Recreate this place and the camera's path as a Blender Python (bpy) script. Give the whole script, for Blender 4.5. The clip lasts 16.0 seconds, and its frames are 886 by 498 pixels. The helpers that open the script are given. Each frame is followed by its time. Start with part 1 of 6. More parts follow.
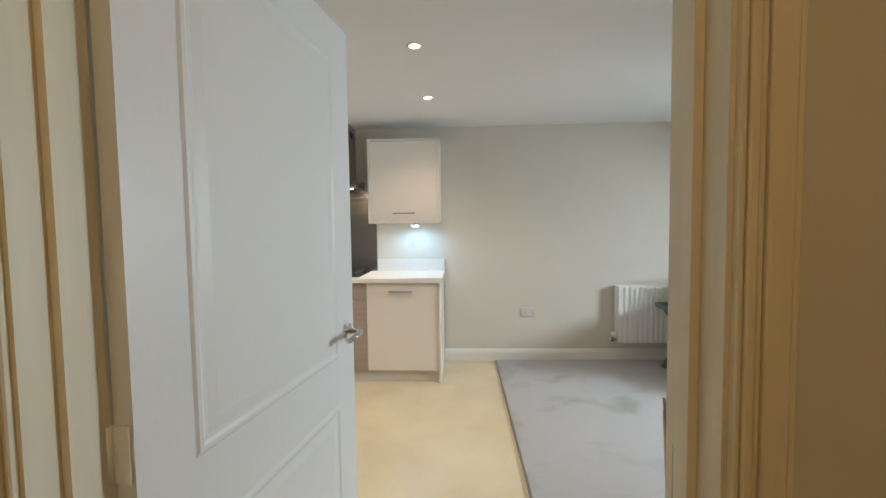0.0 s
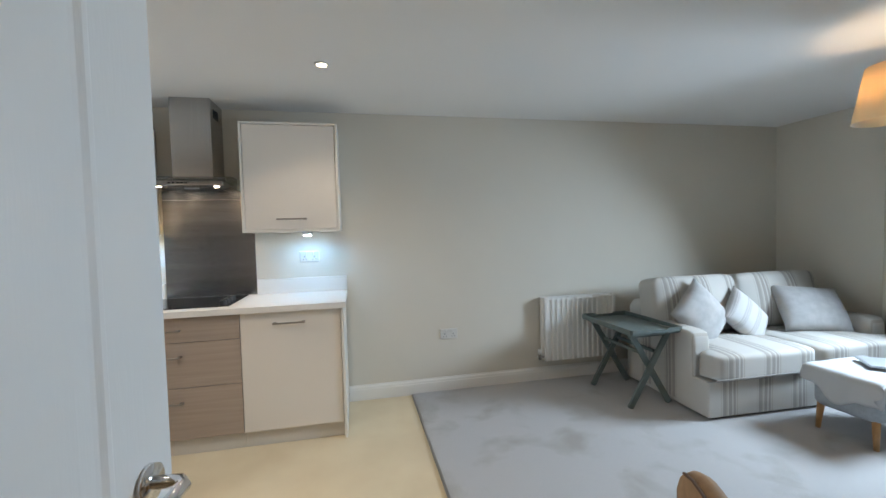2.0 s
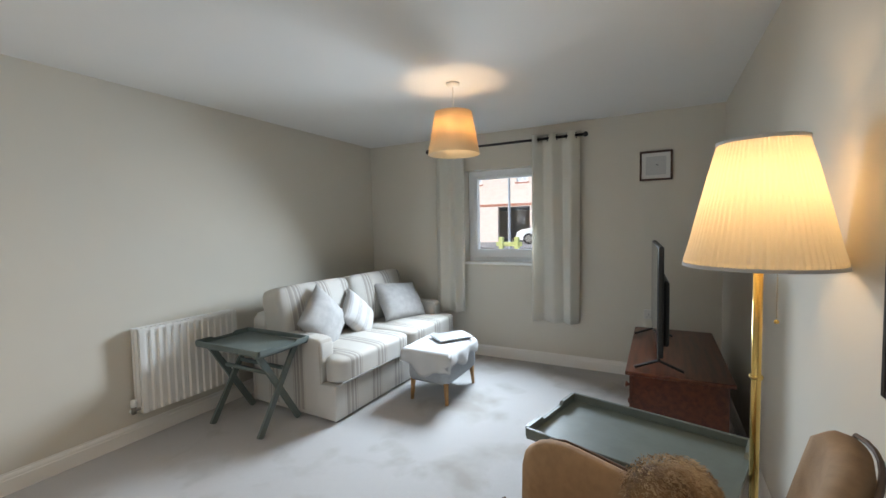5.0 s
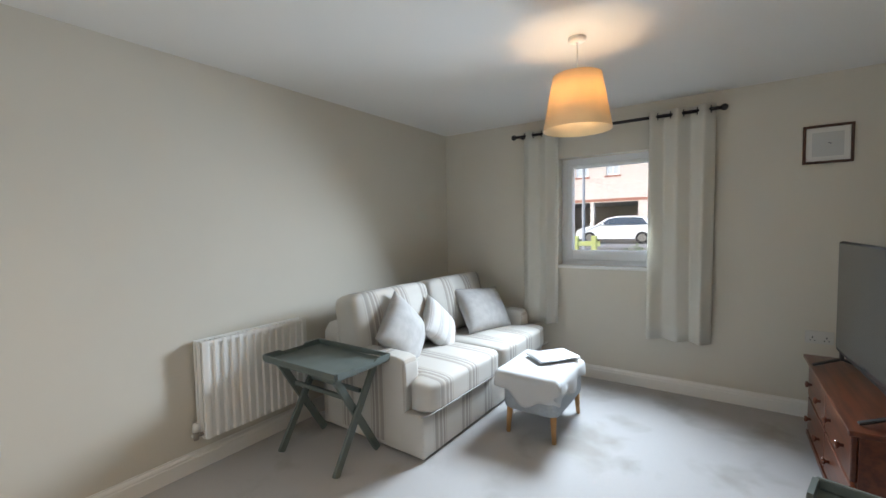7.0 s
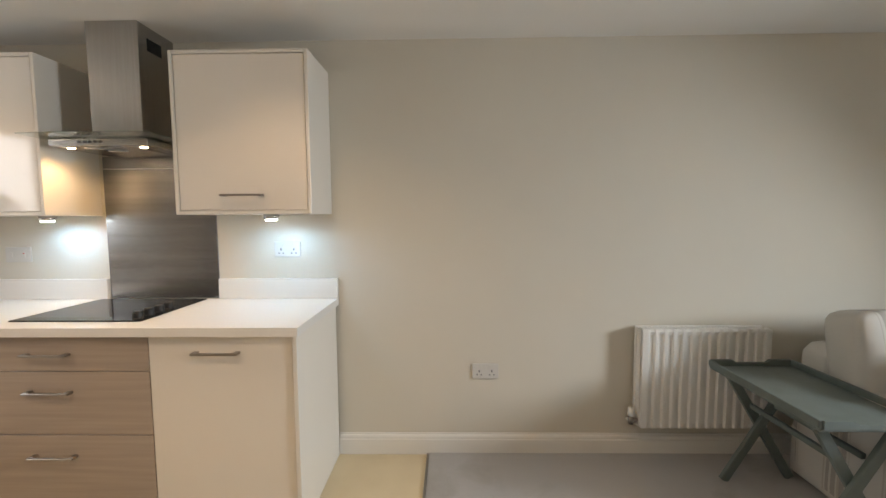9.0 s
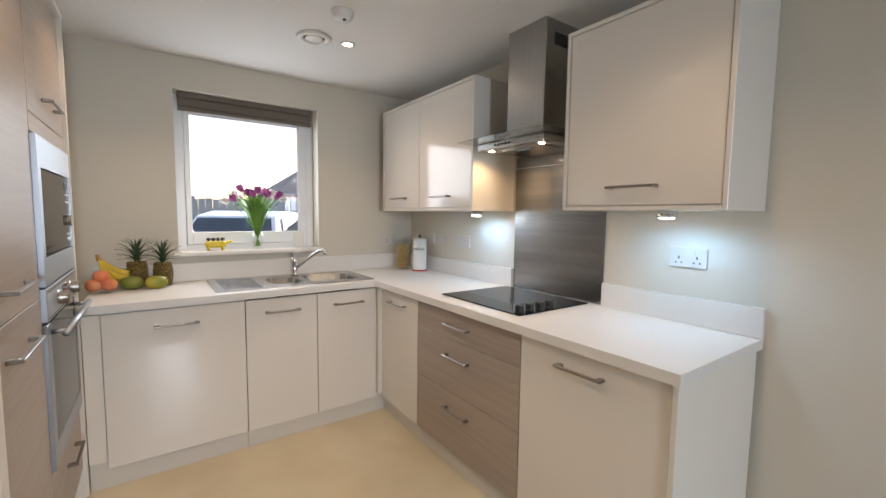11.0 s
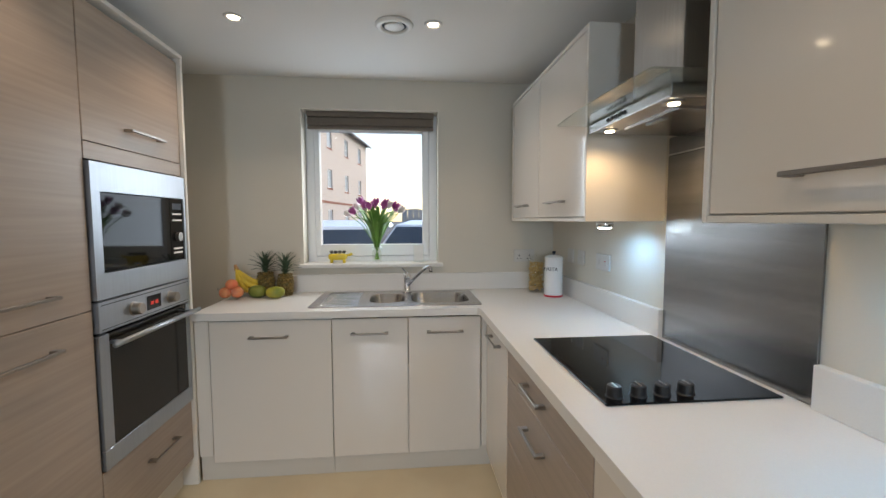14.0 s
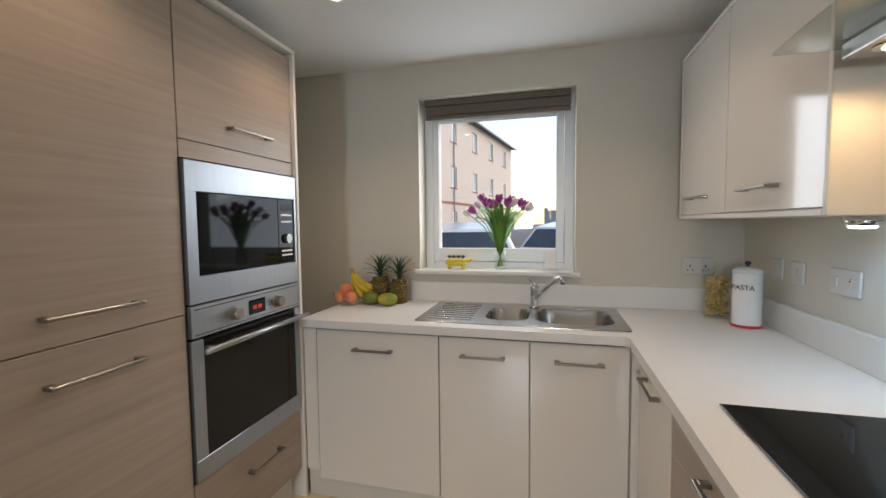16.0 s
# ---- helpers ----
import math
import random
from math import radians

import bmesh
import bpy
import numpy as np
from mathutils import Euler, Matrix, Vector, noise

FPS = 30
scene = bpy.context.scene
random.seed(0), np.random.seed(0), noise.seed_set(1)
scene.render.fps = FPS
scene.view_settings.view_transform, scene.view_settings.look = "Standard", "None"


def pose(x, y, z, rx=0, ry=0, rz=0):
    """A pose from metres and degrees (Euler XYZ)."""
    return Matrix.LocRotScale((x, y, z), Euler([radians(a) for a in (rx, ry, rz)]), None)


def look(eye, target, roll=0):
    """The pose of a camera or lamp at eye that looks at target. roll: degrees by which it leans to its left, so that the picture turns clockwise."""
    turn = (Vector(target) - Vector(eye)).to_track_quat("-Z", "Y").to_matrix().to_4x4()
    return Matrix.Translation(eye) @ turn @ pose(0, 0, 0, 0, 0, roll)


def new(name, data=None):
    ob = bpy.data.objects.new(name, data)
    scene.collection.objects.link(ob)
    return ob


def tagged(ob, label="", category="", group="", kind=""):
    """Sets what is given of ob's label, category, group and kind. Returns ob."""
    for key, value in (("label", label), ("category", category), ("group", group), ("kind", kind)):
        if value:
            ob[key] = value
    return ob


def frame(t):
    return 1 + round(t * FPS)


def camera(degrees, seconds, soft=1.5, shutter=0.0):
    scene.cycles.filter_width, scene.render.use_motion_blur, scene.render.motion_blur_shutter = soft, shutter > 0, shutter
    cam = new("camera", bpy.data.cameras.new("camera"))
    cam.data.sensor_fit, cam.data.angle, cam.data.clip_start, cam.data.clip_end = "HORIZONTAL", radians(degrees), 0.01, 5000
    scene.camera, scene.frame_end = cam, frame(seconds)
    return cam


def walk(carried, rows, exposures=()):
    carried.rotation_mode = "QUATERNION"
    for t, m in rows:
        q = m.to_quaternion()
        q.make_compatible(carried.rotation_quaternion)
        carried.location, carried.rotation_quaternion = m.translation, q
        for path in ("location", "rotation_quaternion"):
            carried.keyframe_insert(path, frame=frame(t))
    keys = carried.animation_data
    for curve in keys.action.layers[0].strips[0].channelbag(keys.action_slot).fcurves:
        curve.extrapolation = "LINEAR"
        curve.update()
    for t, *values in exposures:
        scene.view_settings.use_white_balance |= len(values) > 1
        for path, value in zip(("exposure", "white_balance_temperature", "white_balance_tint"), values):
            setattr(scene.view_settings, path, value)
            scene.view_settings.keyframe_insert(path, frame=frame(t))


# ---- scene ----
cam = camera(94.2, 16.0)
PATH = [
    (0, (0.386, 0.215, 1.348), (0.296, 2.21, 1.24), -0.8),
    (0.5, (0.364, 0.366, 1.346), (0.247, 2.36, 1.25), -1.2),
    (1, (0.29, 0.573, 1.362), (0.282, 2.572, 1.291), -1.6),
    (1.5, (0.262, 0.742, 1.347), (0.41, 2.735, 1.274), -1.6),
    (2, (0.3, 0.906, 1.347), (0.712, 2.862, 1.27), -1.6),
    (2.5, (0.372, 1.015, 1.363), (1.174, 2.846, 1.279), -1.3),
    (3, (0.389, 1.105, 1.376), (1.61, 2.687, 1.286), -1.2),
    (3.5, (0.391, 1.135, 1.376), (1.911, 2.431, 1.277), -1.0),
    (4, (0.379, 1.135, 1.379), (2.082, 2.176, 1.259), -0.9),
    (4.1, (0.382, 1.135, 1.379), (2.104, 2.142, 1.251), -0.6),
    (4.2, (0.386, 1.14, 1.379), (2.131, 2.109, 1.25), -0.9),
    (6.3, (0.746, 1.618, 1.376), (2.521, 2.536, 1.273), -1.2),
    (6.5, (0.769, 1.683, 1.377), (2.519, 2.646, 1.274), -1.3),
    (7, (0.799, 1.832, 1.373), (2.445, 2.963, 1.261), -1.1),
    (7.5, (0.859, 1.901, 1.364), (2.272, 3.311, 1.237), -0.5),
    (8, (0.901, 1.948, 1.353), (1.905, 3.674, 1.23), -0.3),
    (8.1, (0.903, 1.958, 1.353), (1.827, 3.726, 1.217), -0.0),
    (8.5, (0.885, 1.992, 1.355), (1.373, 3.927, 1.216), -0.3),
    (9, (0.851, 2.01, 1.364), (0.814, 4.004, 1.211), -0.4),
    (9.5, (0.804, 2.082, 1.352), (0.301, 4.013, 1.21), -0.6),
    (10, (0.774, 2.268, 1.359), (-0.167, 4.027, 1.218), -0.7),
    (10.1, (0.766, 2.303, 1.359), (-0.26, 4.014, 1.225), -0.6),
    (10.2, (0.762, 2.326, 1.359), (-0.346, 3.986, 1.224), -0.3),
    (12.3, (0.732, 2.706, 1.357), (-1.217, 3.121, 1.189), -0.3),
    (12.5, (0.694, 2.767, 1.36), (-1.266, 3.129, 1.195), -0.3),
    (13, (0.607, 2.9, 1.381), (-1.373, 3.138, 1.234), -0.5),
    (13.5, (0.534, 3.034, 1.385), (-1.456, 3.181, 1.247), -0.4),
    (14, (0.468, 3.254, 1.394), (-1.518, 3.441, 1.253), -0.1),
    (14.5, (0.461, 3.381, 1.395), (-1.516, 3.646, 1.247), -0.0),
    (15, (0.405, 3.421, 1.391), (-1.573, 3.672, 1.239), -0.0),
    (15.5, (0.211, 3.407, 1.386), (-1.784, 3.41, 1.243), -0.3),
    (16, (0.036, 3.354, 1.377), (-1.896, 2.849, 1.254), -0.6),
]
walk(cam, [(t, look(eye, target, roll)) for t, eye, target, roll in PATH],
     [(0, 1.72, 7600, 12), (0.7, 1.42, 7400, 11), (1.5, 1.5, 6900, 11), (2.6, 1.48, 6800, 11), (4.2, 1.6, 7500, 14), (7, 1.66, 7500, 15), (8.5, 1.6, 8800, 19), (9.5, 1.38, 8900, 19), (10.2, 1.36, 8300, 20), (12.5, 1.04, 7700, 15), (14.2, 0.9, 7400, 14), (16, 0.88, 7700, 16)])

# ---- light ----
world = bpy.data.worlds.new("sky_light")
scene.world = world
world.use_nodes = True
wn, wl_ = world.node_tree.nodes, world.node_tree.links
sky = wn.new("ShaderNodeTexSky")
sky.sky_type, sky.sun_disc = "NISHITA", False
sky.sun_elevation, sky.sun_rotation = radians(52), radians(325)
sky.dust_density, sky.air_density = 0.4, 1.2
wl_.new(sky.outputs["Color"], wn["Background"].inputs["Color"])
wn["Background"].inputs["Strength"].default_value = 0.15
sun = new("sun", bpy.data.lights.new("sun", "SUN"))
sun.data.energy, sun.data.angle, sun.data.color = 1.5, radians(60), (1.0, 0.96, 0.92)
sun.matrix_world = look((-13, 18.5, 14), (0, 0, 0))


def area_lamp(name, at, target, w, h, watts, color):
    la = new(name, bpy.data.lights.new(name, "AREA"))
    la.data.shape, la.data.size, la.data.size_y, la.data.energy, la.data.color = "RECTANGLE", w, h, watts, color
    la.matrix_world = look(at, target)
    return la


def bulb(name, at, watts, color, radius=0.03):
    la = new(name, bpy.data.lights.new(name, "POINT"))
    la.data.energy, la.data.color, la.data.shadow_soft_size = watts, color, radius
    la.location = at
    return la


def spot_lamp(name, at, target, watts, color, angle=100, radius=0.03):
    la = new(name, bpy.data.lights.new(name, "SPOT"))
    la.data.energy, la.data.color, la.data.shadow_soft_size = watts, color, radius
    la.data.spot_size, la.data.spot_blend = radians(angle), 0.6
    la.matrix_world = look(at, target)
    return la


WARM, COOL, NEUTRAL = (1.0, 0.75, 0.48), (0.22, 0.55, 1.0), (1.0, 0.85, 0.69)
wl1 = area_lamp("window_light_living", (4.385, 2.680, 1.50), (3.2, 2.680, 0.92), 0.58, 0.58, 20, (0.58, 0.78, 1.0))
wl1.data.spread = radians(118)
wl2 = area_lamp("window_light_kitchen", (-2.468, 3.03, 1.61), (-1.0, 3.03, 1.61), 0.70, 0.77, 3.6, (0.62, 0.80, 1.0))
SPOTS = ((-1.56, 2.487), (-1.55, 3.40), (0.145, 2.47), (0.145, 3.36), (-0.70, 2.487))
for x, y in SPOTS:
    spot_lamp("spot_bulb", (x, y, 2.285), (x, y, 0), 4.0, NEUTRAL, 130, 0.03)
bulb("pendant_bulb", (2.985, 2.475, 2.035), 1.6, WARM, 0.03)
bulb("floor_lamp_bulb", (1.99, 1.00, 1.46), 0.85, WARM, 0.04)
spot_lamp("cabinet_light_bulb", (-0.045, 4.10, 1.345), (-0.045, 4.16, 0), 1.8, COOL, 175, 0.02)
spot_lamp("cabinet_light_bulb", (-1.245, 4.16, 1.345), (-1.245, 4.20, 0), 1.6, COOL, 175, 0.02)
# added lamp without a fitting, out of view: warms the hall-side woodwork
bulb("unseen_hall_fill", (0.3, -0.45, 2.1), 2.0, (1.0, 0.74, 0.40), 0.06)


# ---- materials ----
def mat(name, color, rough=0.5, metal=0.0, var=0.0, scale=8.0, bump=0.0, bscale=60.0, stretch=(1, 1, 1), coat=0.0, color2=None, detail=4.0):
    m = bpy.data.materials.new(name)
    m.use_nodes = True
    nt = m.node_tree
    b = nt.nodes["Principled BSDF"]
    b.inputs["Base Color"].default_value = (*color, 1)
    b.inputs["Roughness"].default_value, b.inputs["Metallic"].default_value = rough, metal
    b.inputs["Coat Weight"].default_value = coat
    b.inputs["Coat Roughness"].default_value = 0.05
    tc = nt.nodes.new("ShaderNodeTexCoord")
    mp = nt.nodes.new("ShaderNodeMapping")
    mp.inputs["Scale"].default_value = stretch
    nt.links.new(tc.outputs["Object"], mp.inputs["Vector"])
    if var or color2:
        n = nt.nodes.new("ShaderNodeTexNoise")
        n.inputs["Scale"].default_value, n.inputs["Detail"].default_value = scale, detail
        nt.links.new(mp.outputs["Vector"], n.inputs["Vector"])
        r = nt.nodes.new("ShaderNodeValToRGB")
        c2 = color2 or tuple(c * (1 - var) for c in color)
        r.color_ramp.elements[0].color, r.color_ramp.elements[1].color = (*c2, 1), (*color, 1)
        r.color_ramp.elements[0].position, r.color_ramp.elements[1].position = 0.35, 0.65
        nt.links.new(n.outputs["Fac"], r.inputs["Fac"])
        nt.links.new(r.outputs["Color"], b.inputs["Base Color"])
    if bump:
        n2 = nt.nodes.new("ShaderNodeTexNoise")
        n2.inputs["Scale"].default_value, n2.inputs["Detail"].default_value = bscale, 6
        nt.links.new(mp.outputs["Vector"], n2.inputs["Vector"])
        bp = nt.nodes.new("ShaderNodeBump")
        bp.inputs["Strength"].default_value, bp.inputs["Distance"].default_value = bump, 0.01
        nt.links.new(n2.outputs["Fac"], bp.inputs["Height"])
        nt.links.new(bp.outputs["Normal"], b.inputs["Normal"])
    return m


def glow(name, color, strength):
    m = mat(name, color)
    b = m.node_tree.nodes["Principled BSDF"]
    b.inputs["Emission Color"].default_value = (*color, 1)
    b.inputs["Emission Strength"].default_value = strength
    return m


def glass(name, color=(1, 1, 1), rough=0.0, ior=1.45):
    m = mat(name, color, rough)
    b = m.node_tree.nodes["Principled BSDF"]
    b.inputs["Transmission Weight"].default_value, b.inputs["IOR"].default_value = 1.0, ior
    return m


def thin_glass(name, tint=(1, 1, 1), gloss=1.0):
    """A thin clear sheet: light goes straight through, and the surface mirrors a little."""
    m = bpy.data.materials.new(name)
    m.use_nodes = True
    nt = m.node_tree
    nt.nodes.remove(nt.nodes["Principled BSDF"])
    t, g, x, lw, pw, ma = (nt.nodes.new("ShaderNode" + k) for k in ("BsdfTransparent", "BsdfGlossy", "MixShader", "LayerWeight", "Math", "Math"))
    t.inputs["Color"].default_value = (*tint, 1)
    g.inputs["Roughness"].default_value = 0.02
    g.inputs["Color"].default_value = (gloss, gloss, gloss, 1)
    lw.inputs["Blend"].default_value = 0.5
    pw.operation, ma.operation = "POWER", "MULTIPLY_ADD"
    pw.inputs[1].default_value, ma.inputs[1].default_value, ma.inputs[2].default_value = 5.0, 0.9, 0.04
    nt.links.new(lw.outputs["Facing"], pw.inputs[0])
    nt.links.new(pw.outputs[0], ma.inputs[0])
    nt.links.new(ma.outputs[0], x.inputs[0])
    nt.links.new(t.outputs[0], x.inputs[1])
    nt.links.new(g.outputs[0], x.inputs[2])
    nt.links.new(x.outputs[0], nt.nodes["Material Output"].inputs["Surface"])
    return m


M = {}
M["wall"] = mat("magnolia_paint", (0.66, 0.615, 0.535), 0.85, var=0.03, scale=1.5, bump=0.05, bscale=120)
M["ceiling"] = mat("ceiling_paint", (0.80, 0.79, 0.77), 0.9, var=0.02, scale=1.2, bump=0.04, bscale=90)
M["gloss_white"] = mat("satin_woodwork", (0.80, 0.78, 0.74), 0.35)
M["door_paint"] = mat("door_paint", (0.77, 0.76, 0.74), 0.4, bump=0.06, bscale=40, stretch=(6, 6, 0.6))
M["upvc"] = mat("upvc", (0.82, 0.84, 0.86), 0.3)
M["cab"] = mat("cream_gloss_cabinet", (0.78, 0.73, 0.67), 0.12, coat=0.6)
M["cab_side"] = mat("cream_board", (0.76, 0.72, 0.66), 0.3)
M["worktop"] = mat("white_laminate", (0.76, 0.74, 0.71), 0.42, var=0.02, scale=200)
M["steel"] = mat("brushed_steel", (0.46, 0.45, 0.44), 0.26, 1.0, var=0.10, scale=5, stretch=(30, 30, 0.3), bump=0.03, bscale=8)
M["steel_v"] = mat("brushed_steel_panel", (0.36, 0.36, 0.365), 0.26, 1.0, var=0.30, scale=1.6, stretch=(0.15, 1, 9), bump=0.03, bscale=60, detail=7)
M["chrome"] = mat("chrome", (0.75, 0.75, 0.76), 0.08, 1.0)
M["nickel"] = mat("satin_nickel", (0.34, 0.31, 0.28), 0.3, 1.0)
M["black_glass"] = mat("black_glass", (0.006, 0.006, 0.007), 0.05)
M["black_glass"].node_tree.nodes["Principled BSDF"].inputs["Specular IOR Level"].default_value = 0.2
M["black"] = mat("black_plastic", (0.008, 0.008, 0.009), 0.45)
M["socket"] = mat("socket_plastic", (0.62, 0.60, 0.57), 0.4)
M["dark_gap"] = mat("dark_gap", (0.05, 0.045, 0.04), 0.8)
M["vinyl"] = mat("cream_vinyl", (0.76, 0.65, 0.46), 0.34, color2=(0.68, 0.56, 0.38), scale=2.2, bump=0.02, bscale=30)
M["white_plastic"] = mat("white_plastic", (0.80, 0.79, 0.76), 0.35)
M["rad"] = mat("radiator_enamel", (0.80, 0.78, 0.74), 0.3)
M["brass"] = mat("brass", (0.72, 0.50, 0.18), 0.2, 1.0)
M["iron"] = mat("dark_iron", (0.035, 0.03, 0.03), 0.4, 0.6)
M["sage"] = mat("grey_green_paint", (0.135, 0.165, 0.155), 0.45, var=0.15, scale=10, bump=0.05, bscale=50)
M["tan"] = mat("tan_fabric", (0.37, 0.22, 0.115), 0.85, var=0.15, scale=30, bump=0.15, bscale=300)
M["mahog"] = mat("mahogany", (0.15, 0.038, 0.014), 0.32, color2=(0.075, 0.018, 0.008), scale=3, stretch=(1, 12, 12), coat=0.2)
M["leg_oak"] = mat("oak_leg", (0.48, 0.25, 0.10), 0.45, var=0.2, scale=12, stretch=(4, 4, 1))
M["grey_fabric"] = mat("pale_grey_fabric", (0.40, 0.43, 0.46), 0.9, var=0.1, scale=60, bump=0.2, bscale=400)
M["white_fabric"] = mat("off_white_throw", (0.56, 0.565, 0.57), 0.9, bump=0.3, bscale=200)


# ---- shape helpers ----
def mesh_ob(name, bm, material, parent=None, label="", smooth=False):
    me = bpy.data.meshes.new(name)
    bmesh.ops.recalc_face_normals(bm, faces=bm.faces)
    bm.to_mesh(me)
    bm.free()
    for m in (material if isinstance(material, (list, tuple)) else [material]):
        me.materials.append(m)
    if smooth:
        me.shade_smooth()
    ob = new(name, me)
    if parent:
        ob.parent = parent
    if label:
        tagged(ob, label)
    return ob


def part(name, bm, material, parent, label="", smooth=False):
    return mesh_ob(name, bm, material, parent, label, smooth)


def thing(name, label, category, group="", at=(0, 0, 0), rz=0):
    ob = new(name)
    ob.matrix_world = pose(*at, 0, 0, rz)
    return tagged(ob, label, category, group)


def add_box(bm, lo, hi, bevel=0.0, seg=1, mat_index=0):
    c = [(a + b) / 2 for a, b in zip(lo, hi)]
    s = [max(abs(b - a), 1e-4) for a, b in zip(lo, hi)]
    r = bmesh.ops.create_cube(bm, size=1, matrix=Matrix.Translation(c) @ Matrix.Diagonal((*s, 1)))
    vs = r["verts"]
    if bevel:
        es = list({e for v in vs for e in v.link_edges})
        bmesh.ops.bevel(bm, geom=es, offset=min(bevel, min(s) * 0.45), segments=seg, affect="EDGES", profile=0.5)
    return bm


def box(lo, hi, bevel=0.0, seg=1):
    return add_box(bmesh.new(), lo, hi, bevel, seg)


def add_cyl(bm, a, b, r1, r2=None, n=20, caps=True):
    a, b = Vector(a), Vector(b)
    d = b - a
    m = Matrix.Translation((a + b) / 2) @ d.to_track_quat("Z", "Y").to_matrix().to_4x4()
    bmesh.ops.create_cone(bm, cap_ends=caps, segments=n, radius1=r1, radius2=r1 if r2 is None else r2, depth=d.length, matrix=m)
    return bm


def cyl(a, b, r1, r2=None, n=20, caps=True):
    return add_cyl(bmesh.new(), a, b, r1, r2, n, caps)


def add_bar(bm, a, b, w, h, up=(0, 0, 1), bevel=0.0):
    """A squared bar from a to b: w across, h along up."""
    a, b = Vector(a), Vector(b)
    d = (b - a).normalized()
    side = d.cross(Vector(up)).normalized()
    u = side.cross(d).normalized()
    m = Matrix((side, d, u)).transposed().to_4x4()
    m.translation = (a + b) / 2
    r = bmesh.ops.create_cube(bm, size=1, matrix=m @ Matrix.Diagonal((w, (b - a).length, h, 1)))
    if bevel:
        es = list({e for v in r["verts"] for e in v.link_edges})
        bmesh.ops.bevel(bm, geom=es, offset=bevel, segments=1, affect="EDGES")
    return bm


def bar(a, b, w, h, up=(0, 0, 1), bevel=0.0):
    return add_bar(bmesh.new(), a, b, w, h, up, bevel)


def lathe(profile, at=(0, 0, 0), n=24, bm=None):
    """Turns (radius, height) pairs about the upright axis at a place."""
    bm = bm or bmesh.new()
    rings = []
    for r, z in profile:
        if r < 1e-5:
            rings.append([bm.verts.new((at[0], at[1], at[2] + z))])
        else:
            rings.append([bm.verts.new((at[0] + r * math.cos(2 * math.pi * k / n), at[1] + r * math.sin(2 * math.pi * k / n), at[2] + z)) for k in range(n)])
    for p, q in zip(rings, rings[1:]):
        for k in range(n):
            a, b = p[k % len(p)], p[(k + 1) % len(p)]
            c, d = q[(k + 1) % len(q)], q[k % len(q)]
            vs = list(dict.fromkeys((a, b, c, d)))
            if len(vs) > 2:
                bm.faces.new(vs)
    return bm


def sheet(nu, nv, fn, thick=0.0):
    """A grid of points fn(u, v), both from 0 to 1; with thickness, a closed shell."""
    bm = bmesh.new()
    g = [[bm.verts.new(fn(i / nu, j / nv)) for j in range(nv + 1)] for i in range(nu + 1)]
    for i in range(nu):
        for j in range(nv):
            bm.faces.new((g[i][j], g[i + 1][j], g[i + 1][j + 1], g[i][j + 1]))
    if thick:
        bmesh.ops.recalc_face_normals(bm, faces=bm.faces)
        bmesh.ops.solidify(bm, geom=bm.faces[:] + bm.edges[:] + bm.verts[:], thickness=thick)
    return bm


def cushion_bm(w, d, h, p=5.0, n=14, puff=0.0):
    """A rounded block (superellipsoid) w x d x h about its middle."""
    bm = bmesh.new()
    bmesh.ops.create_cube(bm, size=2)
    bmesh.ops.subdivide_edges(bm, edges=bm.edges[:], cuts=n, use_grid_fill=True)
    for v in bm.verts:
        x, y, z = v.co
        k = (abs(x) ** p + abs(y) ** p + abs(z) ** p) ** (1 / p)
        x, y, z = x / k, y / k, z / k
        z *= 1 + puff * (1 - x * x) * (1 - y * y)
        v.co = (x * w / 2, y * d / 2, z * h / 2)
    return bm


def tube(points, r, n=8):
    bm = bmesh.new()
    pts = [Vector(p) for p in points]
    prev = None
    up = Vector((0, 0, 1))
    for i, p in enumerate(pts):
        d = (pts[min(i + 1, len(pts) - 1)] - pts[max(i - 1, 0)]).normalized()
        s = d.cross(up)
        if s.length < 0.05:
            s = d.cross(Vector((0, 1, 0)))
        s.normalize()
        u = s.cross(d)
        ring = [bm.verts.new(p + r * (math.cos(2 * math.pi * k / n) * s + math.sin(2 * math.pi * k / n) * u)) for k in range(n)]
        if prev:
            for k in range(n):
                bm.faces.new((prev[k], prev[(k + 1) % n], ring[(k + 1) % n], ring[k]))
        else:
            bm.faces.new(ring[::-1])
        prev = ring
    bm.faces.new(prev)
    return bm


def structure(name, bm, material, parent=None, smooth=False):
    return tagged(mesh_ob(name, bm, material, parent, "", smooth), kind="structure")


# ---- rooms ----
CE = 2.32
N, E_, W_, S = 4.30, 4.48, -2.35, 0.80
PX = -0.42


def boxes(*pairs):
    bm = bmesh.new()
    for lo, hi in pairs:
        add_box(bm, lo, hi)
    return bm


structure("floor", boxes(((W_ - 0.3, -1.3, -0.2), (E_ + 0.3, N + 0.3, 0))), M["vinyl"])
structure("ceiling", boxes(((W_ - 0.3, -1.3, CE), (E_ + 0.3, N + 0.3, CE + 0.2))), M["ceiling"])
structure("wall_north", boxes(((W_ - 0.3, N, 0), (E_ + 0.3, N + 0.3, CE))), M["wall"])
KY0, KY1, KZ0, KZ1 = 2.585, 3.487, 1.085, 2.122
structure("wall_west", boxes(((W_ - 0.3, 0.8, 0), (W_, KY0, CE)), ((W_ - 0.3, KY1, 0), (W_, N, CE)),
                             ((W_ - 0.3, KY0, 0), (W_, KY1, KZ0)), ((W_ - 0.3, KY0, KZ1), (W_, KY1, CE))), M["wall"])
LY0, LY1, LZ0, LZ1 = 2.20, 3.09, 0.985, 1.956
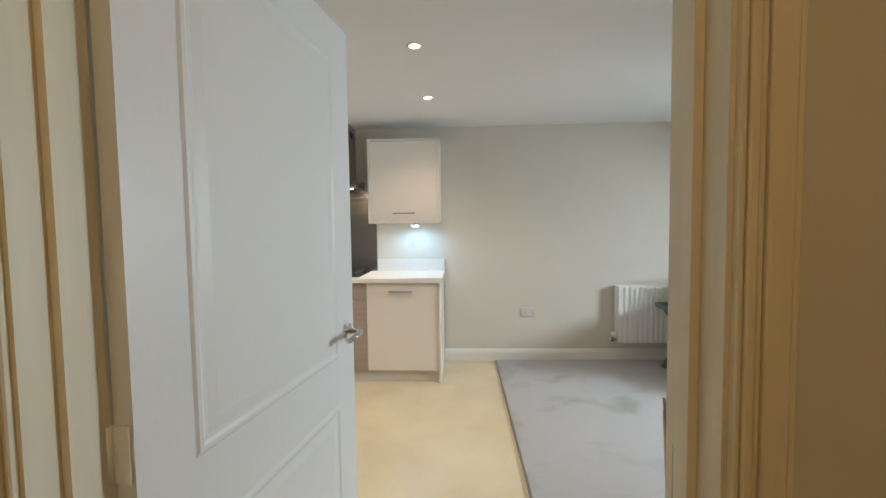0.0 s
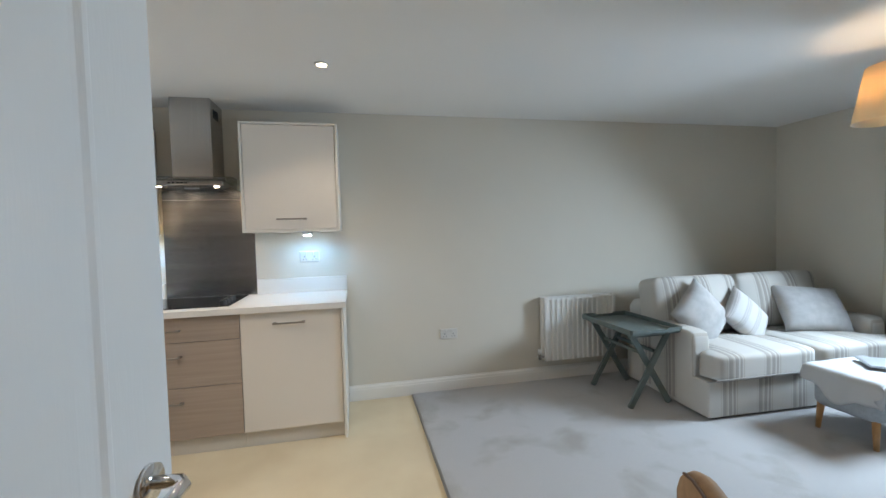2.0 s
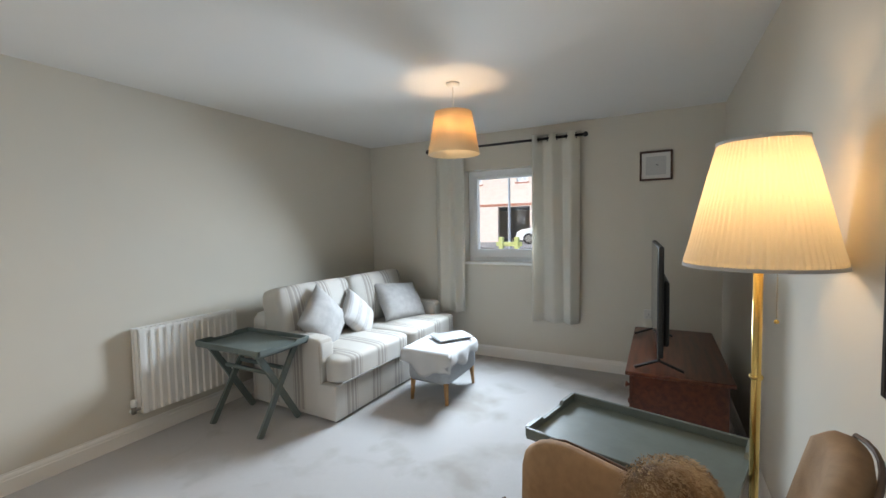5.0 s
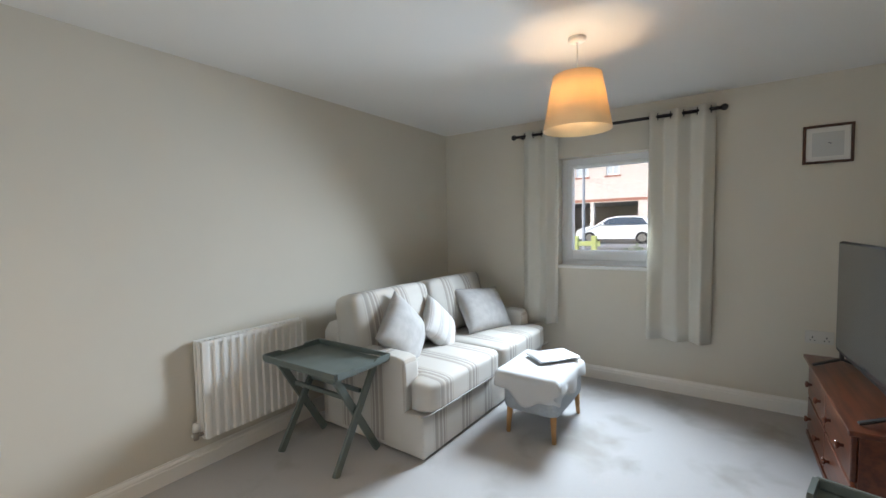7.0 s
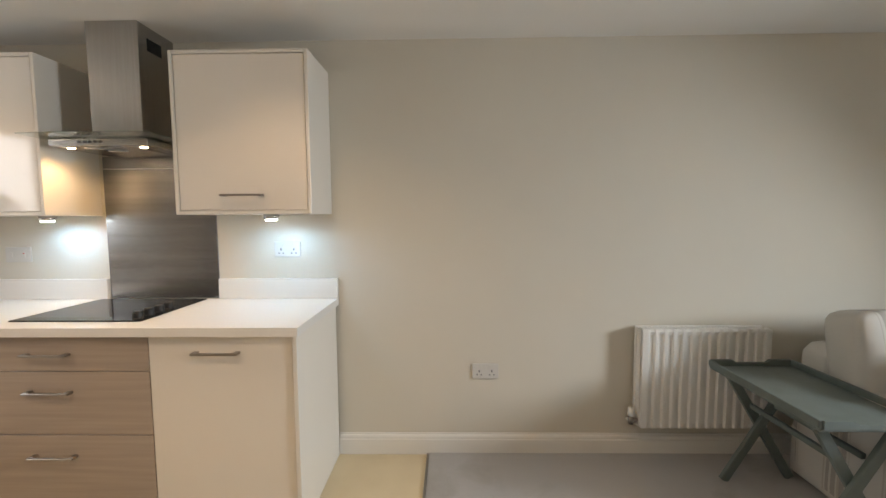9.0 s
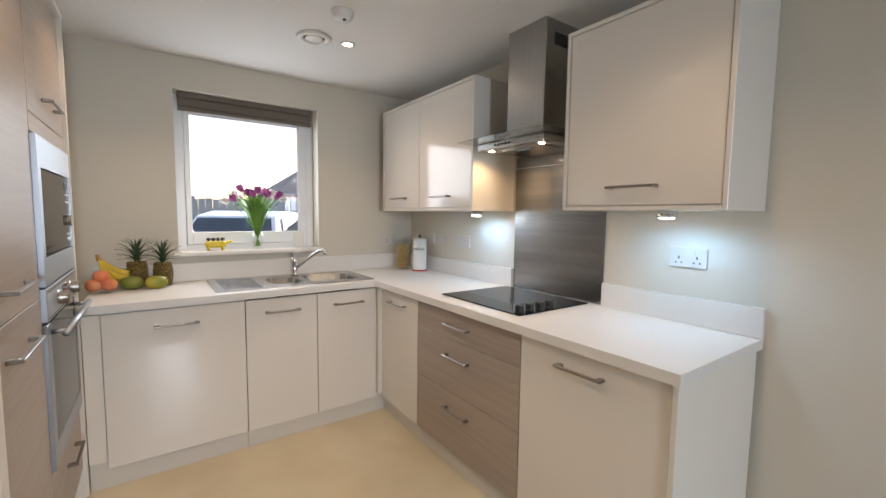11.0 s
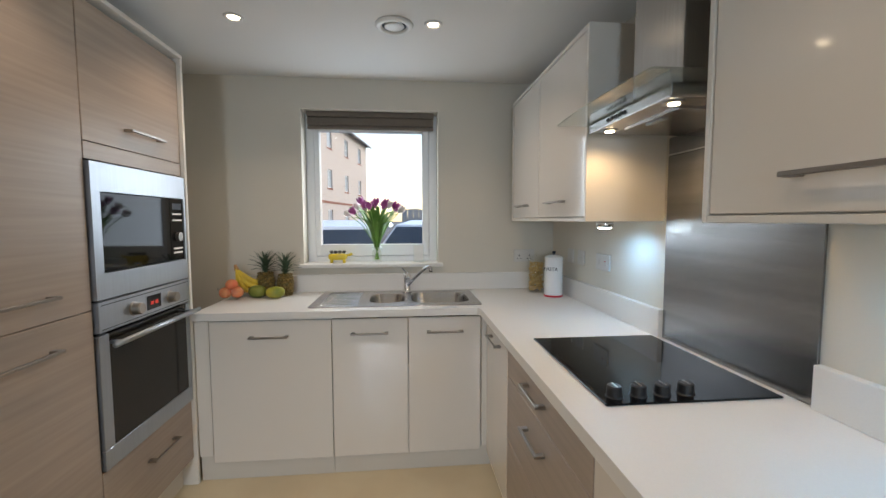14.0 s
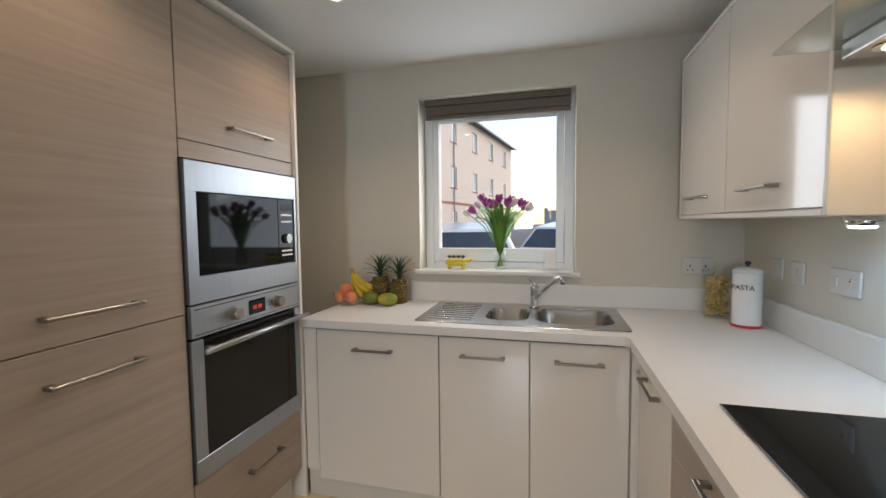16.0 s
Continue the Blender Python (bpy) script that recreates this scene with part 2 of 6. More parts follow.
structure("wall_east", boxes(((E_, S - 0.3, 0), (E_ + 0.3, LY0, CE)), ((E_, LY1, 0), (E_ + 0.3, N, CE)),
                             ((E_, LY0, 0), (E_ + 0.3, LY1, LZ0)), ((E_, LY0, LZ1), (E_ + 0.3, LY1, CE))), M["wall"])
DX0, DX1, DH = -0.15, 0.675, 2.0
structure("wall_south", boxes(((W_ - 0.3, S - 0.12, 0), (DX0 - 0.03, S, CE)), ((DX1 + 0.03, S - 0.12, 0), (E_, S, CE)),
                              ((DX0 - 0.03, S - 0.12, DH + 0.03), (DX1 + 0.03, S, CE))), M["wall"])
structure("wall_partition", boxes(((PX - 0.1, S, 0), (PX, 2.145, CE)), ((W_, 1.44, 0), (PX - 0.1, 1.54, CE)),), M["wall"])
structure("wall_hall", boxes(((-0.75, -1.2, 0), (-0.65, 0.68, CE)), ((1.3, -1.2, 0), (1.4, 0.68, CE)), ((-0.75, -1.3, 0), (1.4, -1.2, CE))), M["wall"])


# ---- carpet, skirtings, doorway ----
def carpet_material():
    m = mat("grey_carpet", (0.50, 0.49, 0.485), 0.95)
    nt = m.node_tree
    b = nt.nodes["Principled BSDF"]
    tc = nt.nodes.new("ShaderNodeTexCoord")
    big, small = nt.nodes.new("ShaderNodeTexNoise"), nt.nodes.new("ShaderNodeTexNoise")
    big.inputs["Scale"].default_value, big.inputs["Detail"].default_value, big.inputs["Distortion"].default_value = 2.6, 5, 0.25
    small.inputs["Scale"].default_value, small.inputs["Detail"].default_value = 350, 3
    r1, r2 = nt.nodes.new("ShaderNodeValToRGB"), nt.nodes.new("ShaderNodeValToRGB")
    r1.color_ramp.elements[0].position, r1.color_ramp.elements[1].position = 0.32, 0.48
    r1.color_ramp.elements[0].color, r1.color_ramp.elements[1].color = (0.37, 0.35, 0.325, 1), (0.475, 0.465, 0.46, 1)
    r2.color_ramp.elements[0].position, r2.color_ramp.elements[1].position = 0.3, 0.7
    r2.color_ramp.elements[0].color, r2.color_ramp.elements[1].color = (0.84, 0.84, 0.84, 1), (1, 1, 1, 1)
    mx = nt.nodes.new("ShaderNodeMix")
    mx.data_type, mx.blend_type = "RGBA", "MULTIPLY"
    mx.inputs["Factor"].default_value = 1.0
    for n in (big, small):
        nt.links.new(tc.outputs["Object"], n.inputs["Vector"])
    nt.links.new(big.outputs["Fac"], r1.inputs["Fac"])
    nt.links.new(small.outputs["Fac"], r2.inputs["Fac"])
    nt.links.new(r1.outputs["Color"], mx.inputs["A"])
    nt.links.new(r2.outputs["Color"], mx.inputs["B"])
    nt.links.new(mx.outputs["Result"], b.inputs["Base Color"])
    bp = nt.nodes.new("ShaderNodeBump")
    bp.inputs["Strength"].default_value, bp.inputs["Distance"].default_value = 0.5, 0.004
    nt.links.new(small.outputs["Fac"], bp.inputs["Height"])
    nt.links.new(bp.outputs["Normal"], b.inputs["Normal"])
    return m


M["carpet"] = carpet_material()
M["edge_strip"] = mat("metal_edge_strip", (0.30, 0.28, 0.26), 0.4, 0.7)
structure("carpet", boxes(((0.722, S, 0.0005), (E_, N, 0.012))), M["carpet"])
structure("carpet_edge_strip", box((0.708, S, 0.0005), (0.7215, N - 0.016, 0.011), 0.003), M["edge_strip"])
structure("door_threshold", boxes(((DX0 + 0.005, S - 0.12, 0.0005), (DX1 - 0.005, S, 0.006))), M["edge_strip"])


def profile_run(name, prof, path, material):
    """Sweeps a flat (out, up) profile along a straight run: start, end, outward."""
    a, b, o = (Vector(p) for p in path)
    bm = bmesh.new()
    rings = [[bm.verts.new(p + o * u + Vector((0, 0, v))) for u, v in prof] for p in (a, b)]
    for i in range(len(prof)):
        j = (i + 1) % len(prof)
        bm.faces.new((rings[0][i], rings[0][j], rings[1][j], rings[1][i]))
    bm.faces.new(rings[0])
    bm.faces.new(rings[1][::-1])
    return structure(name, bm, material)


SK = [(0, 0), (0.015, 0), (0.015, 0.088), (0.012, 0.092), (0.012, 0.102), (0.009, 0.110), (0.004, 0.117), (0.004, 0.125), (0, 0.125)]
SKT = M["gloss_white"]
profile_run("baseboard", SK, ((0.205, N, 0.001), (E_ - 0.0155, N, 0.001), (0, -1, 0)), SKT)
profile_run("baseboard", SK, ((E_, S + 0.0155, 0.001), (E_, N, 0.001), (-1, 0, 0)), SKT)
profile_run("baseboard", SK, ((DX1 + 0.075, S, 0.001), (E_, S, 0.001), (0, 1, 0)), SKT)
profile_run("baseboard", SK, ((PX, S + 0.0155, 0.001), (PX, 2.145, 0.001), (1, 0, 0)), SKT)
profile_run("baseboard", SK, ((PX, S, 0.001), (DX0 - 0.075, S, 0.001), (0, 1, 0)), SKT)

M["lining"] = mat("cream_woodwork", (0.78, 0.70, 0.53), 0.4, var=0.06, scale=6, stretch=(8, 8, 0.6))
Y0, Y1 = S - 0.122, S + 0.002
structure("door_lining", boxes(((DX0 - 0.029, Y0, 0), (DX0, Y1, DH)), ((DX1, Y0, 0), (DX1 + 0.029, Y1, DH)), ((DX0 - 0.029, Y0, DH), (DX1 + 0.029, Y1, DH + 0.029))), M["lining"])
structure("door_stop", boxes(((DX0 + 0.0003, S - 0.075, 0), (DX0 + 0.012, S - 0.043, DH - 0.012)), ((DX1 - 0.012, S - 0.075, 0), (DX1 - 0.0003, S - 0.043, DH - 0.012)),
                             ((DX0, S - 0.075, DH - 0.0118), (DX1, S - 0.043, DH - 0.0003))), M["lining"])


def architrave(side):
    """A moulded frame of three bars round the doorway, on one face of the wall."""
    y, o = (S, 1) if side == "room" else (S - 0.12, -1)
    for a, b in (((DX0 - 0.070, DX0 - 0.006), 0), ((DX1 + 0.006, DX1 + 0.070), 1)):
        bm = bmesh.new()
        x0, x1 = a
        for f0, f1, d in ((0, 0.12, 0.0125), (0.12, 0.30, 0.016), (0.30, 0.42, 0.0135), (0.42, 0.85, 0.018), (0.85, 1.0, 0.015)):
            p0, p1 = (x0 + f0 * 0.064, x0 + f1 * 0.064) if b else (x1 - f1 * 0.064, x1 - f0 * 0.064)
            add_box(bm, (p0 + 0.0002, min(y, y + o * d), 0), (p1 - 0.0002, max(y, y + o * d), DH + 0.070), 0.002)
        structure("architrave", bm, M["lining"] if side == "hall" else M["gloss_white"])
    structure("architrave", boxes(((DX0 - 0.0055, min(y, y + o * 0.016), DH + 0.006), (DX1 + 0.0055, max(y, y + o * 0.016), DH + 0.070))), M["lining"])


architrave("room")
architrave("hall")

# the door: hung at the left jamb, open into the room
door = thing("panel_door", "white painted four-panel interior door standing wide open", "door", "", (DX0 + 0.004, S + 0.004, 0.008), 0)
DA = 81.4
door.matrix_world = pose(DX0 + 0.004, S + 0.004, 0.008, 0, 0, DA)
DW, DTH, DHH = 0.812, 0.035, 1.981
bm = bmesh.new()
# local x along the leaf, face y = 0 towards the hall, y = +thickness away
cols = [(0, 0.115), (0.115, 0.365), (0.365, 0.461), (0.461, 0.711), (0.711, DW)]
zsplit = [(0, 0.20), (0.20, 0.76), (0.76, 0.93), (0.93, 1.865), (1.865, DHH)]
add_box(bm, (0, -DTH, 0), (DW, 0, DHH))
leaf = part("leaf", bm, M["door_paint"], door)


def panel_mould(y, o, x0, x1, z0, z1):
    """A sunk and raised panel moulding as a ring of sloping strips."""
    bm = bmesh.new()
    steps = [(0, 0.0003), (0.006, 0.004), (0.014, 0.0045), (0.022, 0.001), (0.030, 0.0008), (0.055, 0.0035)]
    rings = []
    for inset, h in steps:
        rings.append([bm.verts.new((x, y + o * h, z)) for x, z in ((x0 + inset, z0 + inset), (x1 - inset, z0 + inset), (x1 - inset, z1 - inset), (x0 + inset, z1 - inset))])
    for a, b in zip(rings, rings[1:]):
        for i in range(4):
            j = (i + 1) % 4
            bm.faces.new((a[i], a[j], b[j], b[i]))
    bm.faces.new(rings[-1])
    return bm


for y, o in ((0.0, 1), (-DTH, -1)):
    for x0, x1, z0, z1 in ((0.115, DW - 0.115, 0.93, 1.865), (0.115, DW - 0.115, 0.20, 0.78)):
        part("panel", panel_mould(y, o, x0, x1, z0, z1), M["door_paint"], door)
for y, o in ((0.0, 1), (-DTH, -1)):
    lh = part("lever_handle", cyl((DW - 0.055, y, 1.0), (DW - 0.055, y + o * 0.008, 1.0), 0.026), M["chrome"], door, "polished chrome lever handle on a round rose", True)
    part("lever", tube([(DW - 0.055, y + o * 0.006, 1.0), (DW - 0.055, y + o * 0.045, 1.0), (DW - 0.065, y + o * 0.055, 1.0), (DW - 0.16, y + o * 0.055, 0.998)], 0.0095, 12), M["chrome"], lh, "", True)
part("latch_plate", box((DW - 0.0002, -DTH + 0.006, 0.95), (DW + 0.0015, -0.006, 1.05), 0.0005), M["nickel"], door)
for z in (0.23, 1.0, 1.75):
    hg = part("hinge", cyl((-0.006, 0.004, z - 0.045), (-0.006, 0.004, z + 0.045), 0.006, n=12), M["white_plastic"], door, "painted butt hinge", True)
    part("leaf_plate", boxes(((-0.004, -0.030, z - 0.045), (-0.0005, 0.0, z + 0.045)),), M["white_plastic"], hg)
u = thing("strike_plate", "small brass strike plate on the door lining", "strike plate", "", (DX1 - 0.0005, S - 0.030, 1.0))
part("plate", box((-0.0015, -0.011, -0.045), (0, 0.011, 0.045), 0.0005), M["nickel"], u)
part("keeper", boxes(((-0.0024, -0.005, -0.018), (-0.0016, 0.005, 0.018))), M["black"], u)


# ---- windows ----
def window(name, side, xi, xo, y0, y1, z0, z1, gy0, gy1, gz0, gz1):
    """A uPVC casement: outer frame, sash and pane between x planes xi (inside) and xo."""
    o = 1 if side == "east" else -1
    w = tagged(new(name), kind="structure")
    a, b = sorted((xi, xo))

    def ring(n_, p, q, ay0, ay1, az0, az1, by0, by1, bz0, bz1, bev=0.003):
        bm = bmesh.new()
        add_box(bm, (p, ay0, az0), (q, by0, az1), bev)
        add_box(bm, (p, by1, az0), (q, ay1, az1), bev)
        add_box(bm, (p, by0 + 0.0002, az0), (q, by1 - 0.0002, bz0), bev)
        add_box(bm, (p, by0 + 0.0002, bz1), (q, by1 - 0.0002, az1), bev)
        return structure(n_, bm, M["upvc"], w)

    f = 0.055
    ring("window_frame", a, b, y0, y1, z0, z1, y0 + f, y1 - f, z0 + f, z1 - f)
    s0, s1 = sorted((xi - o * 0.012, xo - o * 0.01))
    ring("sash", s0, s1, y0 + f + 0.003, y1 - f - 0.003, z0 + f + 0.003, z1 - f - 0.003, gy0, gy1, gz0, gz1)
    xm = (xi + xo) / 2
    p = structure("pane", boxes(((xm - 0.002, gy0 - 0.005, gz0 - 0.005), (xm + 0.002, gy1 + 0.005, gz1 + 0.005))), M["pane"], w)
    p.visible_shadow = False
    return w


M["pane"] = thin_glass("window_glass")
window("window_1", "west", -2.485, -2.555, KY0, KY1, KZ0, KZ1, 2.675, 3.385, 1.222, 2.007)
window("window_2", "east", 4.600, 4.670, LY0, LY1, LZ0, LZ1, 2.300, 2.990, 1.128, 1.870)
structure("window_sill", box((-2.484, KY0 + 0.0005, KZ0 + 0.0005), (-2.3505, KY1 - 0.0005, KZ0 + 0.016)), M["gloss_white"])
structure("window_sill", box((-2.350, KY0 - 0.03, KZ0 - 0.010), (-2.318, KY1 + 0.03, KZ0 + 0.016), 0.006, 3), M["gloss_white"])
structure("window_sill", box((4.4805, LY0 + 0.0005, LZ0 + 0.0005), (4.599, LY1 - 0.0005, LZ0 + 0.014)), M["gloss_white"])
structure("window_sill", box((4.450, LY0 - 0.02, LZ0 - 0.010), (4.480, LY1 + 0.02, LZ0 + 0.014), 0.006, 3), M["gloss_white"])

M["grain"] = mat("taupe_wood_laminate", (0.41, 0.33, 0.275), 0.35, color2=(0.355, 0.285, 0.235), scale=2.4, stretch=(0.8, 14, 22), detail=8, bump=0.015, bscale=6)
M["plinth"] = mat("cream_plinth", (0.66, 0.62, 0.56), 0.4)
M["led"] = glow("cool_led", (0.62, 0.85, 1.0), 30)
M["led_warm"] = glow("warm_led", (1.0, 0.86, 0.62), 14)
M["clear"] = thin_glass("clear_glass", (0.97, 0.98, 0.97))
M["smoke"] = thin_glass("tinted_glass", (0.80, 0.83, 0.80))
M["oven_glass"] = mat("oven_glass", (0.012, 0.010, 0.008), 0.10)
M["oven_glass"].node_tree.nodes["Principled BSDF"].inputs["Specular IOR Level"].default_value = 0.3
M["light_steel"] = mat("light_steel", (0.42, 0.455, 0.50), 0.40, 1.0, var=0.06, scale=4, stretch=(30, 1, 1))
M["red"] = glow("red_neon", (0.5, 0.03, 0.02), 0.2)
M["red_paint"] = mat("red_enamel", (0.6, 0.03, 0.05), 0.3)
M["ink"] = mat("dark_print", (0.03, 0.035, 0.05), 0.6)

BASE = {}


def unit(name, label, category, base, group=""):
    ob = thing(name, label, category, group, base)
    BASE[ob.name] = Vector(base)
    return ob


def wpart(name, bm, material, parent, label="", smooth=False):
    """A part whose mesh is given in the room's coordinates."""
    top = parent
    while top.parent:
        top = top.parent
    bm.transform(Matrix.Translation(-BASE[top.name]))
    return mesh_ob(name, bm, material, parent, label, smooth)


def pull_bm(a, b, out):
    """A squared bar handle from a to b, standing off the face towards out."""
    a, b, o = Vector(a), Vector(b), Vector(out)
    bm = bmesh.new()
    d = (b - a).normalized()
    add_bar(bm, a + o * 0.030, b + o * 0.030, 0.010, 0.012, o, 0.002)
    for p in (a + d * 0.012, b - d * 0.012):
        add_bar(bm, p, p + o * 0.026, 0.022, 0.012, (0, 0, 1), 0.002)
    return bm


YF, XF = 3.700, -1.745


def front_n(u, x0, x1, z0, z1, material, hx=None, hz=None, label=""):
    """A door or drawer front on the hob side, with its handle."""
    d = wpart("door" if z1 - z0 > 0.4 else "drawer_front", box((x0 + 0.0015, YF, z0 + 0.0015), (x1 - 0.0015, YF + 0.018, z1 - 0.0015), 0.002), material, u, label)
    if hx is not None:
        wpart("handle", pull_bm((hx - 0.1, YF, hz), (hx + 0.1, YF, hz), (0, -1, 0)), M["nickel"], d, "satin nickel bar handle")
    return d


def front_w(u, y0, y1, z0, z1, hy, hz):
    d = wpart("door", box((XF - 0.018, y0 + 0.0015, z0 + 0.0015), (XF, y1 - 0.0015, z1 - 0.0015), 0.002), M["cab"], u)
    if hy is not None:
        wpart("handle", pull_bm((XF, hy - 0.1, hz), (XF, hy + 0.1, hz), (1, 0, 0)), M["nickel"], d, "satin nickel bar handle")
    return d


Z0, Z1 = 0.107, 0.873
# hob side
u = unit("base_cabinet", "cream gloss base cabinet at the end of the hob run", "kitchen cabinet", (-0.127, 4.0, 0), "base cabinets")
wpart("carcass", box((-0.437, 3.722, 0.152), (0.181, 4.285, 0.872)), M["cab_side"], u)
front_n(u, -0.437, 0.182, Z0, Z1, M["cab"], -0.14, 0.800)
wpart("plinth", box((-0.437, 3.735, 0), (0.181, 3.751, 0.150)), M["plinth"], u)
wpart("end_panel", box((0.184, 3.690, 0), (0.203, 4.285, 0.875), 0.002), M["cab_side"], u)
u = unit("drawer_unit", "taupe wood-grain three-drawer unit under the hob", "kitchen cabinet", (-0.85, 4.0, 0), "base cabinets")
wpart("carcass", box((-1.260, 3.722, 0.152), (-0.439, 4.285, 0.872)), M["cab_side"], u)
for z0, z1, hz in ((0.717, Z1, 0.792), (0.433, 0.717, 0.627), (Z0, 0.433, 0.341)):
    front_n(u, -1.261, -0.438, z0, z1, M["grain"], -0.873, hz)
wpart("plinth", box((-1.260, 3.735, 0), (-0.439, 3.751, 0.150)), M["plinth"], u)
u = unit("base_cabinet", "cream gloss corner base cabinet next to the drawers", "kitchen cabinet", (-1.5, 4.0, 0), "base cabinets")
wpart("carcass", box((-1.715, 3.722, 0.152), (-1.262, 4.285, 0.872)), M["cab_side"], u)
front_n(u, -1.715, -1.262, Z0, Z1, M["cab"], -1.49, 0.798)
wpart("plinth", box((-1.789, 3.735, 0), (-1.262, 3.751, 0.150)), M["plinth"], u)
# window side
u = unit("base_cabinet", "cream gloss base cabinet with one wide door beside the oven tower", "kitchen cabinet", (-2.0, 2.55, 0), "base cabinets")
wpart("carcass", box((-2.34, 2.165, 0.152), (-1.767, 2.862, 0.872)), M["cab_side"], u)
front_w(u, 2.235, 2.862, 0.100, 0.866, 2.54, 0.780)
wpart("filler", box((XF - 0.018, 2.165, 0.140), (XF - 0.003, 2.233, 0.866)), M["cab_side"], u)
wpart("plinth", box((-1.780, 2.165, 0), (-1.764, 2.862, 0.150)), M["plinth"], u)
u = unit("sink_cabinet", "cream gloss double-door sink base cabinet", "kitchen cabinet", (-2.0, 3.27, 0), "base cabinets")
wpart("carcass", box((-2.34, 2.864, 0.152), (-1.767, 3.70, 0.60)), M["cab_side"], u)
front_w(u, 2.864, 3.270, 0.100, 0.866, 3.065, 0.786)
front_w(u, 3.271, 3.672, 0.100, 0.866, 3.472, 0.787)
wpart("corner_post", box((XF - 0.018, 3.674, 0.140), (-1.718, 3.716, 0.866)), M["cab_side"], u)
wpart("plinth", box((-1.780, 2.864, 0), (-1.764, 3.751, 0.150)), M["plinth"], u)

# worktop with a hole for the sink, an L in four slabs
u = unit("worktop", "matt white laminate L-shaped worktop with square edge", "worktop", (-1.0, 4.0, 0.877))
bm = bmesh.new()
Za, Zb = 0.877, 0.915
SX0, SX1, SY0, SY1 = -2.27, -1.83, 2.75, 3.66
pts = [(-2.345, 2.165), (-1.722, 2.165), (-1.722, 3.645), (-1.705, 3.662), (0.218, 3.662), (0.218, 4.292), (-2.345, 4.292)]
hole = [(SX0, SY0), (SX1, SY0), (SX1, SY1), (SX0, SY1)]
for z in (Za, Zb):
    vo = [bm.verts.new((x, y, z)) for x, y in pts]
    vi = [bm.verts.new((x, y, z)) for x, y in hole]
    es = [bm.edges.new((vo[i], vo[(i + 1) % len(vo)])) for i in range(len(vo))] + [bm.edges.new((vi[i], vi[(i + 1) % 4])) for i in range(4)]
    bmesh.ops.triangle_fill(bm, use_beauty=True, edges=es)
bm.verts.ensure_lookup_table()
n_ = len(pts) + 4
for ring in (range(len(pts)), range(len(pts), n_)):
    ring = list(ring)
    for i, a in enumerate(ring):
        b = ring[(i + 1) % len(ring)]
        bm.faces.new((bm.verts[a], bm.verts[b], bm.verts[b + n_], bm.verts[a + n_]))
wpart("slab", bm, M["worktop"], u)
for name, lo, hi in (("upstand", (-0.452, 4.274, 0.9155), (0.218, 4.298, 1.030)), ("upstand", (-2.325, 4.274, 0.9155), (-1.085, 4.298, 1.030)),
                     ("upstand", (-2.348, 2.165, 0.9155), (-2.326, 4.298, 1.030))):
    wpart(name, box(lo, hi, 0.002), M["worktop"], u)

# splashback
u = unit("splashback", "brushed stainless steel splashback behind the hob", "splashback", (-0.77, 4.29, 0.916))
wpart("panel", box((-1.080, 4.290, 0.917), (-0.456, 4.2985, 1.640), 0.001), M["steel_v"], u)
wpart("top_panel", box((-1.080, 4.291, 1.648), (-0.456, 4.2985, 1.711), 0.001), M["steel_v"], u)
wpart("joint_strip", box((-1.080, 4.285, 1.6405), (-0.456, 4.2985, 1.6475), 0.001), M["chrome"], u, "bright polished joint strip")

# hob
u = unit("hob", "black ceramic glass hob with four control knobs", "hob", (-0.82, 4.0, 0.915))
wpart("glass", box((-1.110, 3.765, 0.9155), (-0.512, 4.262, 0.921), 0.002), M["black_glass"], u)
wpart("rim", box((-1.104, 3.771, 0.9150), (-0.518, 4.256, 0.9154)), M["black"], u)
for y in (3.812, 3.880, 3.948, 4.016):
    k = lathe([(0, 0.030), (0.017, 0.030), (0.020, 0.026), (0.021, 0.004), (0.024, 0), (0, 0)], (-0.560, y, 0.921), 20)
    k2 = wpart("knob", k, M["black"], u, "black plastic control knob", smooth=False)
    wpart("pointer", box((-0.575, y - 0.002, 0.9512), (-0.545, y + 0.002, 0.953)), M["nickel"], k2)

# upper cabinets
YU = 3.970


def upper(x0, x1, label, doors):
    u = unit("wall_cabinet", label, "kitchen cabinet", ((x0 + x1) / 2, 4.3, 1.386), "wall cabinets")
    wpart("carcass", boxes(((x0 + 0.018, YU + 0.02, 1.404), (x1 - 0.018, 4.298, 2.130)),), M["cab_side"], u)
    wpart("side_panel", box((x0, YU - 0.004, 1.386), (x0 + 0.017, 4.298, 2.150), 0.002), M["cab_side"], u)
    wpart("side_panel", box((x1 - 0.017, YU - 0.004, 1.386), (x1, 4.298, 2.150), 0.002), M["cab_side"], u)
    wpart("bottom_panel", box((x0 + 0.0175, YU - 0.004, 1.386), (x1 - 0.0175, 4.298, 1.403), 0.002), M["cab_side"], u)
    wpart("top_panel", box((x0 + 0.0175, YU - 0.004, 2.133), (x1 - 0.0175, 4.298, 2.150), 0.002), M["cab_side"], u)
    for a, b, hx, hw in doors:
        d = wpart("door", box((a + 0.002, YU, 1.406), (b - 0.002, YU + 0.018, 2.130), 0.002), M["cab"], u)
        wpart("handle", pull_bm((hx - hw, YU, 1.476), (hx + hw, YU, 1.476), (0, -1, 0)), M["nickel"], d, "satin nickel bar handle")
    return u


